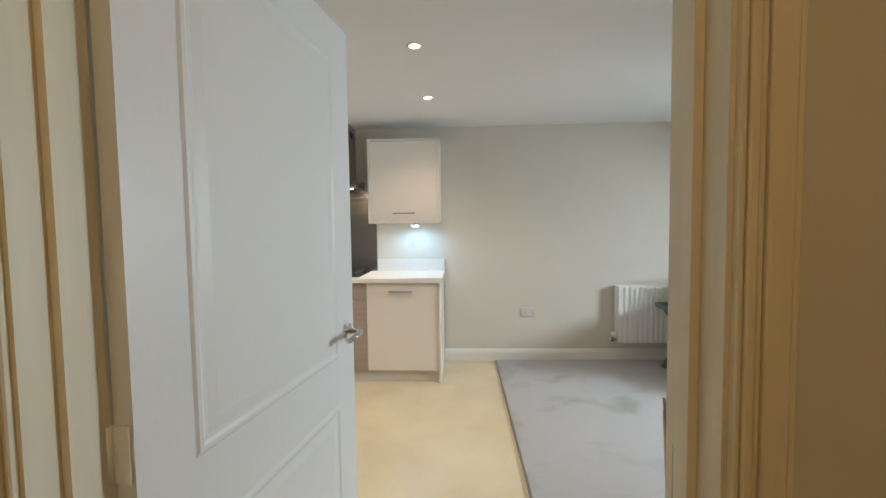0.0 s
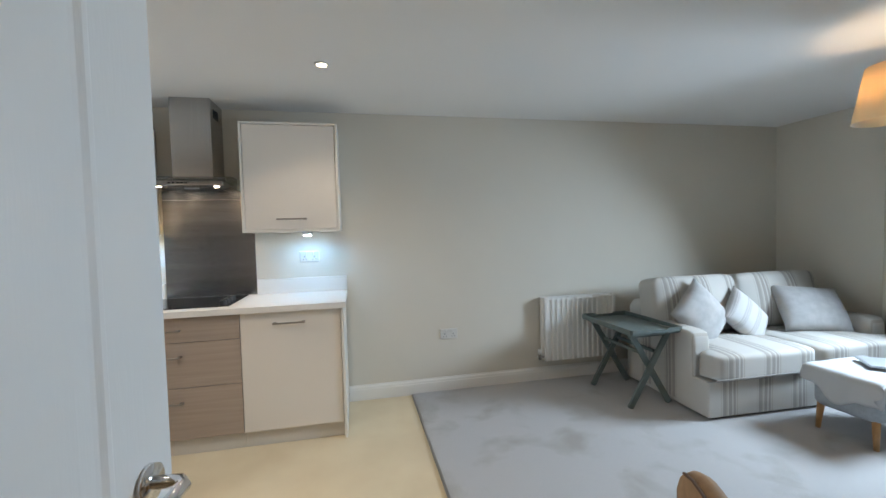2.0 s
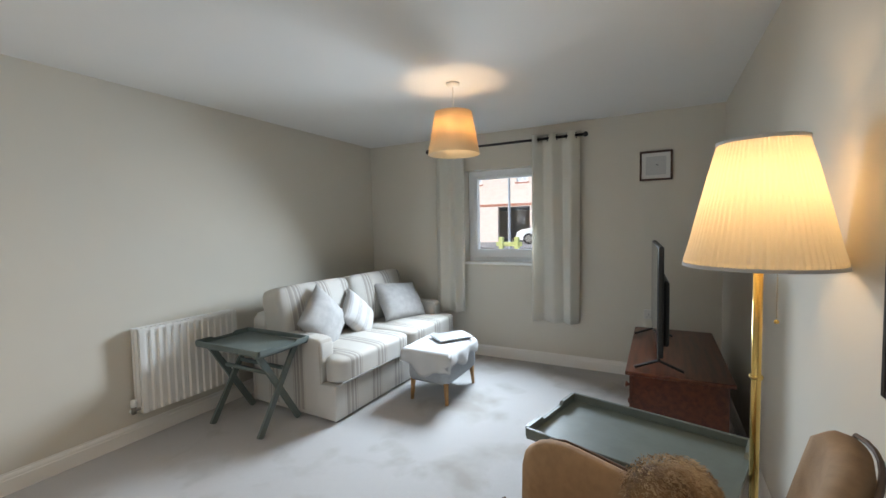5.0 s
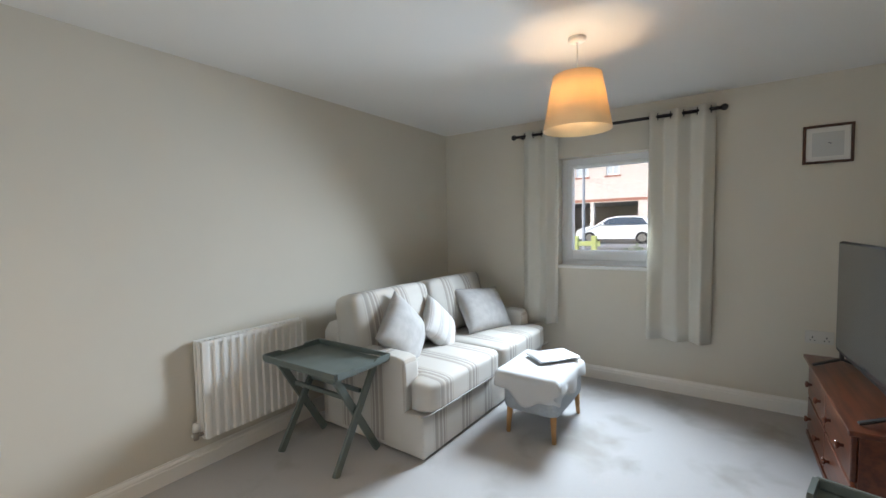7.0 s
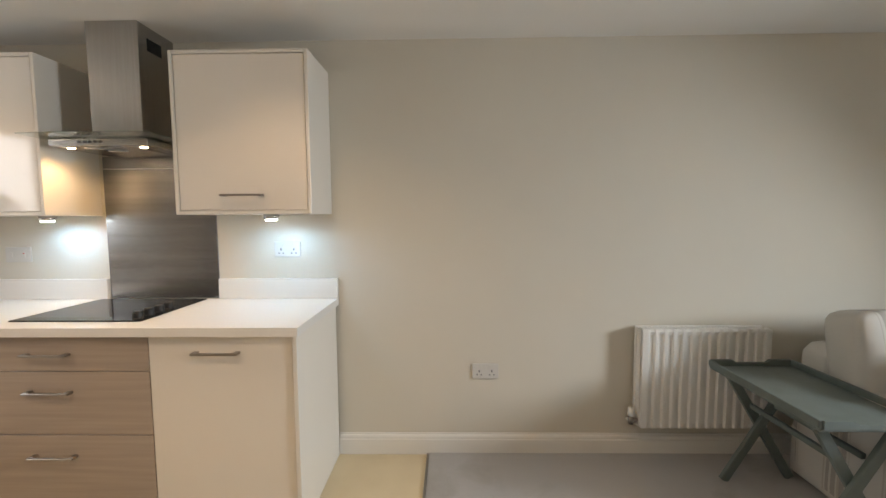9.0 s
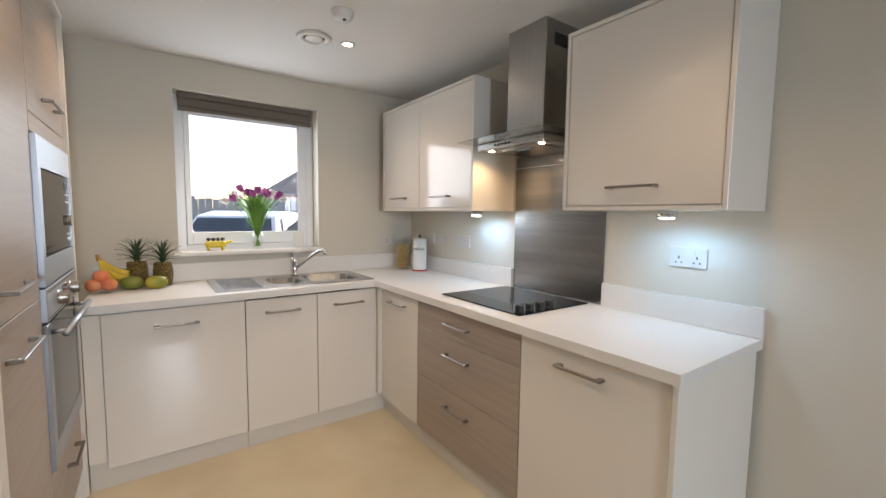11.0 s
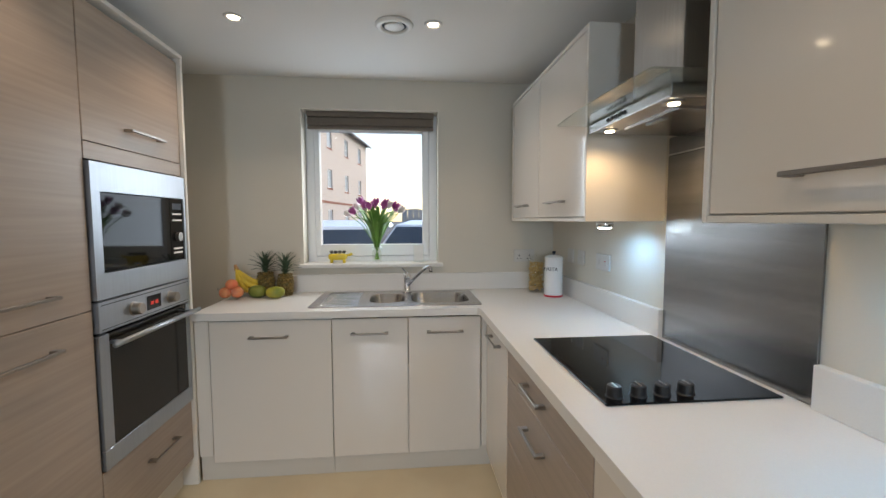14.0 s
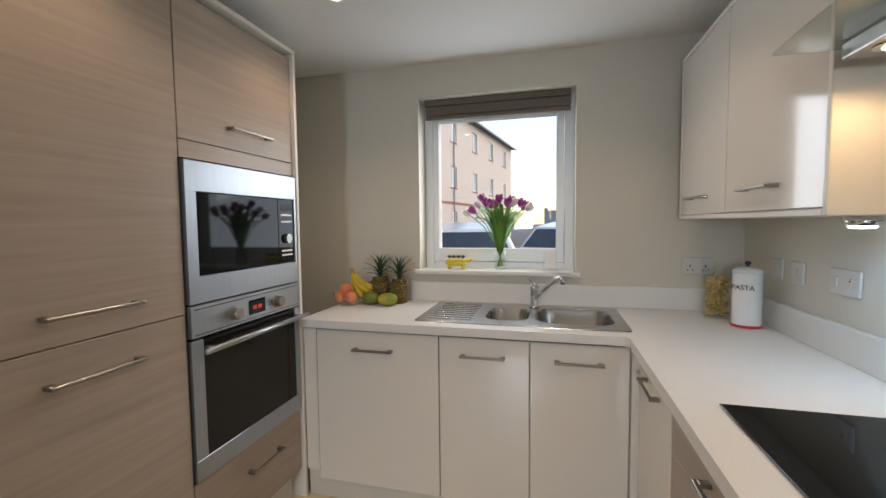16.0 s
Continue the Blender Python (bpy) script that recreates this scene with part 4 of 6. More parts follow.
for k in range(52):
    a = rnd.uniform(0, 2 * math.pi)
    reach, up = rnd.uniform(0.05, 0.19), rnd.uniform(0.17, 0.29)
    wd = rnd.uniform(0.012, 0.020)
    side = Vector((-math.sin(a), math.cos(a), 0))
    out = Vector((math.cos(a) * 0.62, math.sin(a) * 1.1, 0))
    bm = bmesh.new()
    prev = None
    for i in range(8):
        t = i / 7
        c = Vector((VX, VY, ZS + 0.10)) + out * (0.012 + reach * t ** 1.4) + Vector((0, 0, up * math.sin(t * 1.75) / 0.98))
        w2 = wd * math.sin(math.pi * (0.10 + 0.9 * t) ** 0.8) + 0.0006
        row = [bm.verts.new(c - side * w2 + Vector((0, 0, 0.003))), bm.verts.new(c), bm.verts.new(c + side * w2 + Vector((0, 0, 0.003)))]
        if prev:
            for s in range(2):
                bm.faces.new((prev[s], prev[s + 1], row[s + 1], row[s]))
        prev = row
    wpart("leaf", bm, M["leaf"], bq, "", True)

# dish of succulents
DXX, DYY = -2.40, 2.80
u = unit("planter", "yellow ceramic dachshund-shaped planter of dark succulents on the sill", "planter", (DXX, DYY, ZS))
bm = cushion_bm(0.052, 0.125, 0.045, 4, 6)
bm.transform(Matrix.Translation((DXX, DYY, ZS + 0.042)))
body = wpart("bowl", bm, M["yellow"], u, "", True)
for sy in (-0.042, 0.042):
    for sx in (-0.016, 0.016):
        wpart("foot", cyl((DXX + sx, DYY + sy, ZS), (DXX + sx, DYY + sy, ZS + 0.028), 0.008, 0.009, 10), M["yellow"], u, "", True)
wpart("handle", tube([(DXX, DYY + 0.055, ZS + 0.050), (DXX, DYY + 0.085, ZS + 0.056), (DXX, DYY + 0.097, ZS + 0.062)], 0.009, 8), M["yellow"], u, "", True)
for k in range(4):
    bm = bmesh.new()
    c = Vector((DXX, DYY - 0.042 + 0.028 * k, ZS + 0.068))
    for j in range(14):
        a, e = j * 2.4, 0.3 + 1.1 * j / 14
        d = Vector((math.cos(a) * math.cos(e), math.sin(a) * math.cos(e), math.sin(e)))
        add_cyl(bm, c, c + d * 0.019, 0.0055, 0.001, 6)
    wpart("succulent", bm, M["berry"], u)

# small card in a clear stand
u = unit("card_stand", "small clear stand with a white card on the sill", "card stand", (-2.41, 3.355, ZS))
wpart("holder", boxes(((-2.412, 3.315, ZS + 0.004), (-2.408, 3.393, ZS + 0.124)), ((-2.430, 3.315, ZS), (-2.390, 3.393, ZS + 0.0038))), M["clear"], u)
wpart("card", box((-2.4075, 3.322, ZS + 0.010), (-2.4065, 3.386, ZS + 0.116)), M["white_plastic"], u)

ZW = 0.9155


# pineapples
def pineapple(label, x, y, h, r):
    u = unit("pineapple", label, "fruit", (x, y, ZW), "pineapples")
    wpart("body", lathe([(0, 0), (r * 0.6, 0.004), (r * 0.95, h * 0.25), (r, h * 0.5), (r * 0.88, h * 0.8), (r * 0.5, h * 0.98), (0, h)], (x, y, ZW), 24), M["pine"], u, "", True)
    bm = bmesh.new()
    rows = 9
    for i in range(rows):
        t = (i + 0.5) / rows
        rr = r * (0.70 + 0.33 * math.sin(math.pi * (0.1 + 0.75 * t)))
        for j in range(13):
            a = 2 * math.pi * (j + 0.5 * (i % 2)) / 13
            c = Vector((x + rr * math.cos(a), y + rr * math.sin(a), ZW + h * t))
            d = Vector((math.cos(a), math.sin(a), 0.15))
            add_cyl(bm, c - d * 0.004, c + d * 0.005, 0.0095, 0.003, 6)
    tagged(wpart("rind", bm, M["pine"], u), kind="stuff")
    cr = wpart("crown", cyl((x, y, ZW + h * 0.97), (x, y, ZW + h + 0.05), 0.012, 0.006, 8), M["pine_leaf"], u)
    rr_ = random.Random(int(x * 1000) % 97)
    for k in range(38):
        a, t = 2.4 * k, k / 38
        ln = 0.150 * (0.55 + 0.75 * t * (1.25 - t))
        e = 0.25 + 1.15 * t
        side = Vector((-math.sin(a), math.cos(a), 0))
        bm = bmesh.new()
        prev = None
        for i in range(5):
            q = i / 4
            ee = e + 0.35 * (1 - q) - 0.15 * q
            c = Vector((x, y, ZW + h + 0.035 * t)) + Vector((math.cos(a) * math.cos(ee), math.sin(a) * math.cos(ee), math.sin(ee))) * ln * q
            w2 = 0.0095 * (1 - q ** 1.5) + 0.0004
            row = [bm.verts.new(c - side * w2), bm.verts.new(c - Vector((0, 0, 0.002))), bm.verts.new(c + side * w2)]
            if prev:
                for s in range(2):
                    bm.faces.new((prev[s], prev[s + 1], row[s + 1], row[s]))
            prev = row
        wpart("leaf", bm, M["pine_leaf"], cr, "", True)
    return u


pineapple("ripe pineapple with a spiky green crown standing on the worktop", -2.235, 2.372, 0.150, 0.050)
pineapple("slightly smaller pineapple with a bushy crown on the worktop", -2.225, 2.497, 0.140, 0.047)


def fruit(name, label, at, w, d, h, m, rz=0, grp=""):
    bm = cushion_bm(w, d, h, 2.15, 6)
    for v in bm.verts:
        v.co.x *= 1 + 0.12 * v.co.y / d
    ob = mesh_ob(name, bm, m, None, "", True)
    ob.matrix_world = pose(*at, 0, 0, rz)
    return tagged(ob, label, "fruit", grp)


fruit("mango", "yellow-green mango lying beside the pineapples on the worktop", (-2.125, 2.462, ZW + 0.036), 0.076, 0.112, 0.074, M["mango"], 10)
fruit("mango", "dark green mango lying between the bananas and pineapples", (-2.155, 2.345, ZW + 0.038), 0.082, 0.110, 0.078, M["green_fruit"], -10)
# bowl of peaches
BX, BY = -2.115, 2.215
u = unit("fruit_bowl", "clear glass bowl of peaches on the worktop", "fruit bowl", (BX, BY, ZW))
wpart("bowl", lathe([(0, 0), (0.045, 0), (0.074, 0.03), (0.084, 0.075), (0.082, 0.075), (0.072, 0.031), (0.043, 0.004), (0, 0.004)], (BX, BY, ZW), 28), M["clear"], u, "clear glass bowl", True)
for k, (dx, dy, dz) in enumerate(((0.030, -0.030, 0.046), (0.026, 0.036, 0.046), (-0.030, 0.004, 0.046), (0.020, 0.004, 0.092))):
    fruit("peach", "orange-red peach in the glass bowl", (BX + dx, BY + dy, ZW + dz), 0.070, 0.070, 0.065, M["peach"], 40 * k, "peaches")
# bananas
u = unit("banana_bunch", "bunch of ripe yellow bananas leaning over the fruit", "fruit", (-2.20, 2.22, ZW + 0.02))
for k in range(4):
    pts = []
    for i in range(9):
        t = i / 8
        a = radians(100 - 78 * t - 6 * k)
        pts.append((-2.215 + 0.020 * k * (0.3 + t), 2.205 + (0.175 - 0.045 * k) * t, ZW + 0.175 - (0.085 + 0.025 * k) * t ** 0.8 - 0.030 * math.sin(math.pi * t)))
    bm = bmesh.new()
    prev = None
    for i, p in enumerate(pts):
        q = i / 8
        r = 0.0185 * min(1.0, 0.28 + 3.0 * q) * (1.0 if q < 0.85 else 1 - 3.6 * (q - 0.85))
        ring = [bm.verts.new((p[0] + r * math.cos(j * math.pi / 3), p[1] + 0.3 * r * math.sin(j * math.pi / 3), p[2] + r * math.sin(j * math.pi / 3))) for j in range(6)]
        if prev:
            for j in range(6):
                bm.faces.new((prev[j], prev[(j + 1) % 6], ring[(j + 1) % 6], ring[j]))
        prev = ring
    wpart("banana", bm, M["banana"], u, "", True)
wpart("crown", cyl((-2.210, 2.206, ZW + 0.165), (-2.213, 2.196, ZW + 0.200), 0.014, 0.009, 8), M["leg_oak"], u, "brown stalk end")

# jars in the corner
JX, JY = -2.185, 4.125
u = unit("storage_jar", "clear glass storage jar full of dried pasta on the worktop", "jar", (JX, JY, ZW))
wpart("glass", lathe([(0, 0), (0.050, 0), (0.055, 0.01), (0.055, 0.21), (0.046, 0.225)], (JX, JY, ZW), 28), M["clear"], u, "", True)
bm = bmesh.new()
rnd = random.Random(5)
for k in range(260):
    a, r, z = rnd.uniform(0, 6.28), 0.045 * math.sqrt(rnd.uniform(0.2, 1)), rnd.uniform(0.014, 0.195)
    c = Vector((JX + r * math.cos(a), JY + r * math.sin(a), ZW + z))
    d = Vector((rnd.uniform(-1, 1), rnd.uniform(-1, 1), rnd.uniform(-1, 1))).normalized() * 0.011
    if math.hypot(c.x + d.x - JX, c.y + d.y - JY) < 0.050 and math.hypot(c.x - d.x - JX, c.y - d.y - JY) < 0.050:
        add_cyl(bm, c - d, c + d, 0.0048, n=6)
tagged(wpart("pasta", bm, M["pasta"], u, "dried pasta tubes"), kind="stuff")
wpart("lid", lathe([(0, 0.262), (0.012, 0.260), (0.013, 0.243), (0.046, 0.240), (0.048, 0.226), (0, 0.226)], (JX, JY, ZW), 28), M["clear"], u, "glass lid", True)
JX, JY = -2.02, 4.185
u = unit("canister", "tall white enamel canister with a red base line and chrome lid", "canister", (JX, JY, ZW))
wpart("body", lathe([(0, 0.012), (0.056, 0.012), (0.056, 0.235), (0, 0.235)], (JX, JY, ZW), 36), M["enamel"], u, "")
wpart("base_band", lathe([(0, 0), (0.058, 0), (0.058, 0.0118), (0, 0.0118)], (JX, JY, ZW), 36), M["red_paint"], u, "red base band")
ld = wpart("lid", lathe([(0.0, 0.262), (0.030, 0.260), (0.050, 0.252), (0.0575, 0.244), (0.0575, 0.2355), (0, 0.2355)], (JX, JY, ZW), 36), M["enamel"], u, "white domed lid", True)
wpart("knob", lathe([(0, 0.285), (0.010, 0.283), (0.012, 0.275), (0.006, 0.268), (0.006, 0.262), (0, 0.262)], (JX, JY, ZW), 16), M["ink"], ld, "", True)
cu = bpy.data.curves.new("lettering", "FONT")
cu.body, cu.size, cu.extrude, cu.align_x = "PASTA", 0.030, 0.0006, "CENTER"
tx = new("lettering", cu)
tx.parent = u
tx.matrix_local = pose(0.0575 * math.sin(radians(52)), -0.0575 * math.cos(radians(52)), 0.165, 90, 0, 52)
cu.materials.append(M["ink"])


# ---- living room ----
def stripes(name, axis, period=0.30, off=0.0, base=(0.57, 0.545, 0.505), dark=(0.24, 0.205, 0.18), pale=(0.40, 0.35, 0.29)):
    m = mat(name, base, 0.95, bump=0.25, bscale=350)
    nt = m.node_tree
    b = nt.nodes["Principled BSDF"]
    tc, sp = nt.nodes.new("ShaderNodeTexCoord"), nt.nodes.new("ShaderNodeSeparateXYZ")
    nz = nt.nodes.new("ShaderNodeTexNoise")
    nz.inputs["Scale"].default_value = 3
    m1, m2, m3 = (nt.nodes.new("ShaderNodeMath") for _ in range(3))
    m1.operation, m2.operation, m3.operation = "MULTIPLY_ADD", "FRACT", "MULTIPLY_ADD"
    m1.inputs[1].default_value, m1.inputs[2].default_value = 1 / period, 20 + off
    m3.inputs[1].default_value = 0.012
    nt.links.new(tc.outputs["Object"], sp.inputs[0])
    nt.links.new(tc.outputs["Object"], nz.inputs["Vector"])
    nt.links.new(nz.outputs["Fac"], m3.inputs[0])
    nt.links.new(sp.outputs[axis], m3.inputs[2])
    nt.links.new(m3.outputs[0], m1.inputs[0])
    nt.links.new(m1.outputs[0], m2.inputs[0])
    r = nt.nodes.new("ShaderNodeValToRGB")
    r.color_ramp.interpolation = "CONSTANT"
    stops = [(0, base), (0.28, pale), (0.31, base), (0.35, dark), (0.44, pale), (0.48, base), (0.51, dark), (0.60, base), (0.64, dark), (0.70, base), (0.73, pale)]
    stops.append((0.76, base))
    r.color_ramp.elements[0].position, r.color_ramp.elements[0].color = 0, (*base, 1)
    r.color_ramp.elements[1].position, r.color_ramp.elements[1].color = 0.30, (*pale, 1)
    for p, c in stops[2:]:
        r.color_ramp.elements.new(p).color = (*c, 1)
    nt.links.new(m2.outputs[0], r.inputs["Fac"])
    mx = nt.nodes.new("ShaderNodeMix")
    mx.data_type = "RGBA"
    mx.inputs["Factor"].default_value = 0.42
    mx.inputs["B"].default_value = (*base, 1)
    nt.links.new(r.outputs["Color"], mx.inputs["A"])
    nt.links.new(mx.outputs["Result"], b.inputs["Base Color"])
    return m


M["stripe_x"] = stripes("striped_linen_lengthwise", "X", 0.29)
M["stripe_y"] = stripes("striped_linen_crosswise", "Y", 0.27, 0.3)
M["stripe_c"] = stripes("striped_cushion_cotton", "X", 0.11, base=(0.56, 0.55, 0.54), dark=(0.34, 0.32, 0.31), pale=(0.44, 0.41, 0.38))
M["weave"] = mat("grey_woven_cushion", (0.46, 0.45, 0.44), 0.95, color2=(0.385, 0.375, 0.365), scale=14, bump=0.3, bscale=120)
M["check"] = mat("grey_cushion", (0.44, 0.43, 0.42), 0.95, color2=(0.38, 0.37, 0.36), scale=16, detail=2, bump=0.2, bscale=200)


def translucent(name, color, warm, weight=0.5):
    m = mat(name, color, 0.9)
    nt = m.node_tree
    b = nt.nodes["Principled BSDF"]
    t = nt.nodes.new("ShaderNodeBsdfTranslucent")
    t.inputs["Color"].default_value = (*warm, 1)
    mx = nt.nodes.new("ShaderNodeMixShader")
    mx.inputs[0].default_value = weight
    nt.links.new(b.outputs[0], mx.inputs[1])
    nt.links.new(t.outputs[0], mx.inputs[2])
    nt.links.new(mx.outputs[0], nt.nodes["Material Output"].inputs["Surface"])
    return m


M["curtain"] = translucent("cream_curtain", (0.82, 0.79, 0.72), (0.82, 0.79, 0.70), 0.30)
M["shade_orange"] = translucent("tan_lampshade", (0.66, 0.56, 0.44), (0.84, 0.66, 0.44), 0.5)
M["shade_cream"] = translucent("cream_pleated_shade", (0.76, 0.70, 0.58), (0.85, 0.72, 0.50), 0.45)

# radiator
u = unit("radiator", "white single panel radiator below the magnolia wall beside the sofa", "radiator", (2.22, 4.26, 0.2))
RX0, RX1, RZ0, RZ1 = 1.885, 2.57, 0.205, 0.755
bm = bmesh.new()
n_ = 13
w_ = (RX1 - RX0 - 0.05) / n_
prof = [(RX0, 4.212), (RX0, 4.203), (RX0 + 0.020, 4.200)]
for k in range(n_):
    x = RX0 + 0.025 + k * w_
    prof += [(x + w_ * 0.15, 4.200), (x + w_ * 0.30, 4.212), (x + w_ * 0.70, 4.212), (x + w_ * 0.85, 4.200)]
prof += [(RX1 - 0.020, 4.200), (RX1, 4.203), (RX1, 4.212)]
for (xa, ya), (xb, yb) in zip(prof, prof[1:]):
    zs = [(RZ0, 4.206), (RZ0 + 0.02, None), (RZ1 - 0.035, None), (RZ1 - 0.012, 4.201), (RZ1, 4.206)]
    for (z0, f0), (z1, f1) in zip(zs, zs[1:]):
        vs = [bm.verts.new(p) for p in ((xa, ya if f0 is None else min(ya, f0), z0), (xb, yb if f0 is None else min(yb, f0), z0), (xb, yb if f1 is None else min(yb, f1), z1), (xa, ya if f1 is None else min(ya, f1), z1))]
        bm.faces.new(vs)
bmesh.ops.remove_doubles(bm, verts=bm.verts, dist=0.0005)
add_box(bm, (RX0 + 0.001, 4.2125, RZ0 + 0.001), (RX1 - 0.001, 4.222, RZ1 - 0.001))
wpart("front_panel", bm, M["rad"], u)
wpart("back_panel", box((RX0 - 0.015, 4.262, RZ0 + 0.005), (RX1 - 0.01, 4.275, RZ1 + 0.005), 0.003), M["rad"], u)
wpart("top_grille", boxes(*[((RX0 + 0.01 + k * 0.028, 4.2225, RZ1 - 0.006), (RX0 + 0.028 + k * 0.028, 4.2615, RZ1 - 0.002)) for k in range(23)]), M["rad"], u)
wpart("side_panel", box((RX0 - 0.004, 4.2225, RZ0 + 0.002), (RX0 - 0.001, 4.2615, RZ1 - 0.002)), M["rad"], u)
wpart("side_panel", box((RX1 + 0.001, 4.2225, RZ0 + 0.002), (RX1 + 0.004, 4.2615, RZ1 - 0.002)), M["rad"], u)
wpart("bracket", boxes(((2.02, 4.2755, 0.3), (2.05, 4.2995, 0.7)), ((2.40, 4.2755, 0.3), (2.43, 4.2995, 0.7))), M["rad"], u)
v = wpart("valve", cyl((1.845, 4.235, 0.215), (1.845, 4.235, 0.262), 0.014, n=16), M["nickel"], u, "nickel radiator valve", True)
wpart("cap", lathe([(0, 0.045), (0.015, 0.043), (0.018, 0), (0, 0)], (1.845, 4.235, 0.262), 16), M["white_plastic"], v, "white plastic cap", True)
wpart("tail", cyl((1.845, 4.235, 0.236), (1.884, 4.235, 0.236), 0.010, n=12), M["nickel"], v)
wpart("pipe", cyl((1.845, 4.238, 0.222), (1.845, 4.284, 0.222), 0.0075, n=10), M["white_plastic"], u, "", True)

# sofa: local x along its length, y from the front to the back
sofa = thing("sofa", "cream two-seat sofa with grey and beige stripes", "sofa", "", (2.625, 3.265, 0.012), -1.5)
L, D = 1.70, 0.86


def soft(lo, hi, p=6.0, puff=0.0, n=10):
    bm = cushion_bm(hi[0] - lo[0], hi[1] - lo[1], hi[2] - lo[2], p, n, puff)
    bmesh.ops.translate(bm, verts=bm.verts, vec=[(a + b) / 2 for a, b in zip(lo, hi)])
    return bm


part("base", box((-0.018, -0.03, 0.018), (L + 0.018, D, 0.270), 0.014, 3), M["stripe_x"], sofa, "", True)
part("arm", soft((-0.02, 0.105, 0.022), (0.125, D, 0.585), 16, 0.0), M["stripe_y"], sofa, "", True)
part("arm", soft((L - 0.125, 0.105, 0.022), (L + 0.02, D, 0.585), 16, 0.0), M["stripe_y"], sofa, "", True)
part("back_frame", soft((0.0, D - 0.17, 0.10), (L, D, 0.72), 14), M["stripe_x"], sofa, "", True)


def t_cushion(x0, x1, ear0, ear1):
    """A seat cushion whose front corners wrap in front of the arms."""
    bm = cushion_bm(x1 - x0, 0.70, 0.185, 9, 14, 0.10)
    for v in bm.verts:
        v.co.x += (x0 + x1) / 2
        v.co.y += 0.265
        v.co.z += 0.368
        k = min(1.0, max(0.0, (0.115 - v.co.y) / 0.03))
        mid = (x0 + x1) / 2
        if v.co.x < mid:
            v.co.x -= ear0 * k * min(1.0, (mid - v.co.x) / (mid - x0))
        else:
            v.co.x += ear1 * k * min(1.0, (v.co.x - mid) / (x1 - mid))
    return bm


part("seat_cushion", t_cushion(0.128, 0.848, 0.140, 0.0), M["stripe_x"], sofa, "", True)
part("seat_cushion", t_cushion(0.852, 1.572, 0.0, 0.140), M["stripe_x"], sofa, "", True)
for x0, x1 in ((-0.010, 0.846), (0.854, 1.71)):
    part("piping", tube([(x0, -0.086, 0.302), (x1, -0.086, 0.302)], 0.003, 6), M["check"], sofa)
part("piping", tube([(-0.022, -0.020, 0.272), (0.0, -0.036, 0.272), (L, -0.036, 0.272)], 0.005, 6), M["check"], sofa)
for x0, x1 in ((0.0, 0.80), (0.805, 1.62)):
    bm = cushion_bm(x1 - x0, 0.21, 0.47, 9, 12, 0.0)
    for v in bm.verts:
        v.co.y -= 0.05 * (1 - (2 * v.co.x / (x1 - x0)) ** 2) * (1 - (v.co.z / 0.24) ** 2) * (1 if v.co.y < 0 else 0)
    bm.transform(pose((x0 + x1) / 2, 0.62, 0.68, -10))
    part("back_cushion", bm, M["stripe_x"], sofa, "", True)
for x in (0.06, L - 0.06):
    for y in (0.06, D - 0.06):
        part("foot", cyl((x, y, 0), (x, y, 0.02), 0.022, n=12), M["black"], sofa)


def pillow(name, label, at, rot, w, h, t, material):
    """A square stuffed cushion, thin at its seams, pointed at its corners."""
    n = 16
    bm = bmesh.new()
    rows = {}
    for side in (1, -1):
        g = []
        for i in range(n + 1):
            row = []
            for j in range(n + 1):
                a, b = 2 * i / n - 1, 2 * j / n - 1
                k = 1 - 0.07 * (1 - a * a) * abs(b) ** 3
                k2 = 1 - 0.07 * (1 - b * b) * abs(a) ** 3
                z = t / 2 * (max(0, 1 - a * a) * max(0, 1 - b * b)) ** 0.42
                z += 0.006 * noise.noise(Vector((a * 2.3, b * 2.3, side * 3 + w * 9))) * (1 - a * a) * (1 - b * b)
                key = (i, j) if i in (0, n) or j in (0, n) else (i, j, side)
                if key not in rows:
                    rows[key] = bm.verts.new((a * w / 2 * k2, b * h / 2 * k, side * z))
                row.append(rows[key])
            g.append(row)
        for i in range(n):
            for j in range(n):
                f = (g[i][j], g[i + 1][j], g[i + 1][j + 1], g[i][j + 1])
                bm.faces.new(f if side > 0 else f[::-1])
    ob = mesh_ob(name, bm, material, None, "", True)
    ob.matrix_world = pose(*at, *rot)
    return tagged(ob, label, "cushion", "sofa cushions")


pillow("scatter_cushion", "pale grey leaf-patterned cushion leaning on the sofa arm", (2.95, 3.655, 0.645), (64, 48, -14), 0.43, 0.43, 0.17, M["weave"])
pillow("scatter_cushion", "white cushion with fine beige stripes leaning on the sofa back", (3.37, 3.645, 0.600), (58, 44, -14), 0.40, 0.36, 0.14, M["stripe_c"])
pillow("scatter_cushion", "large grey checked cushion at the window end of the sofa", (3.95, 3.58, 0.640), (56, 5, -14), 0.56, 0.42, 0.17, M["check"])


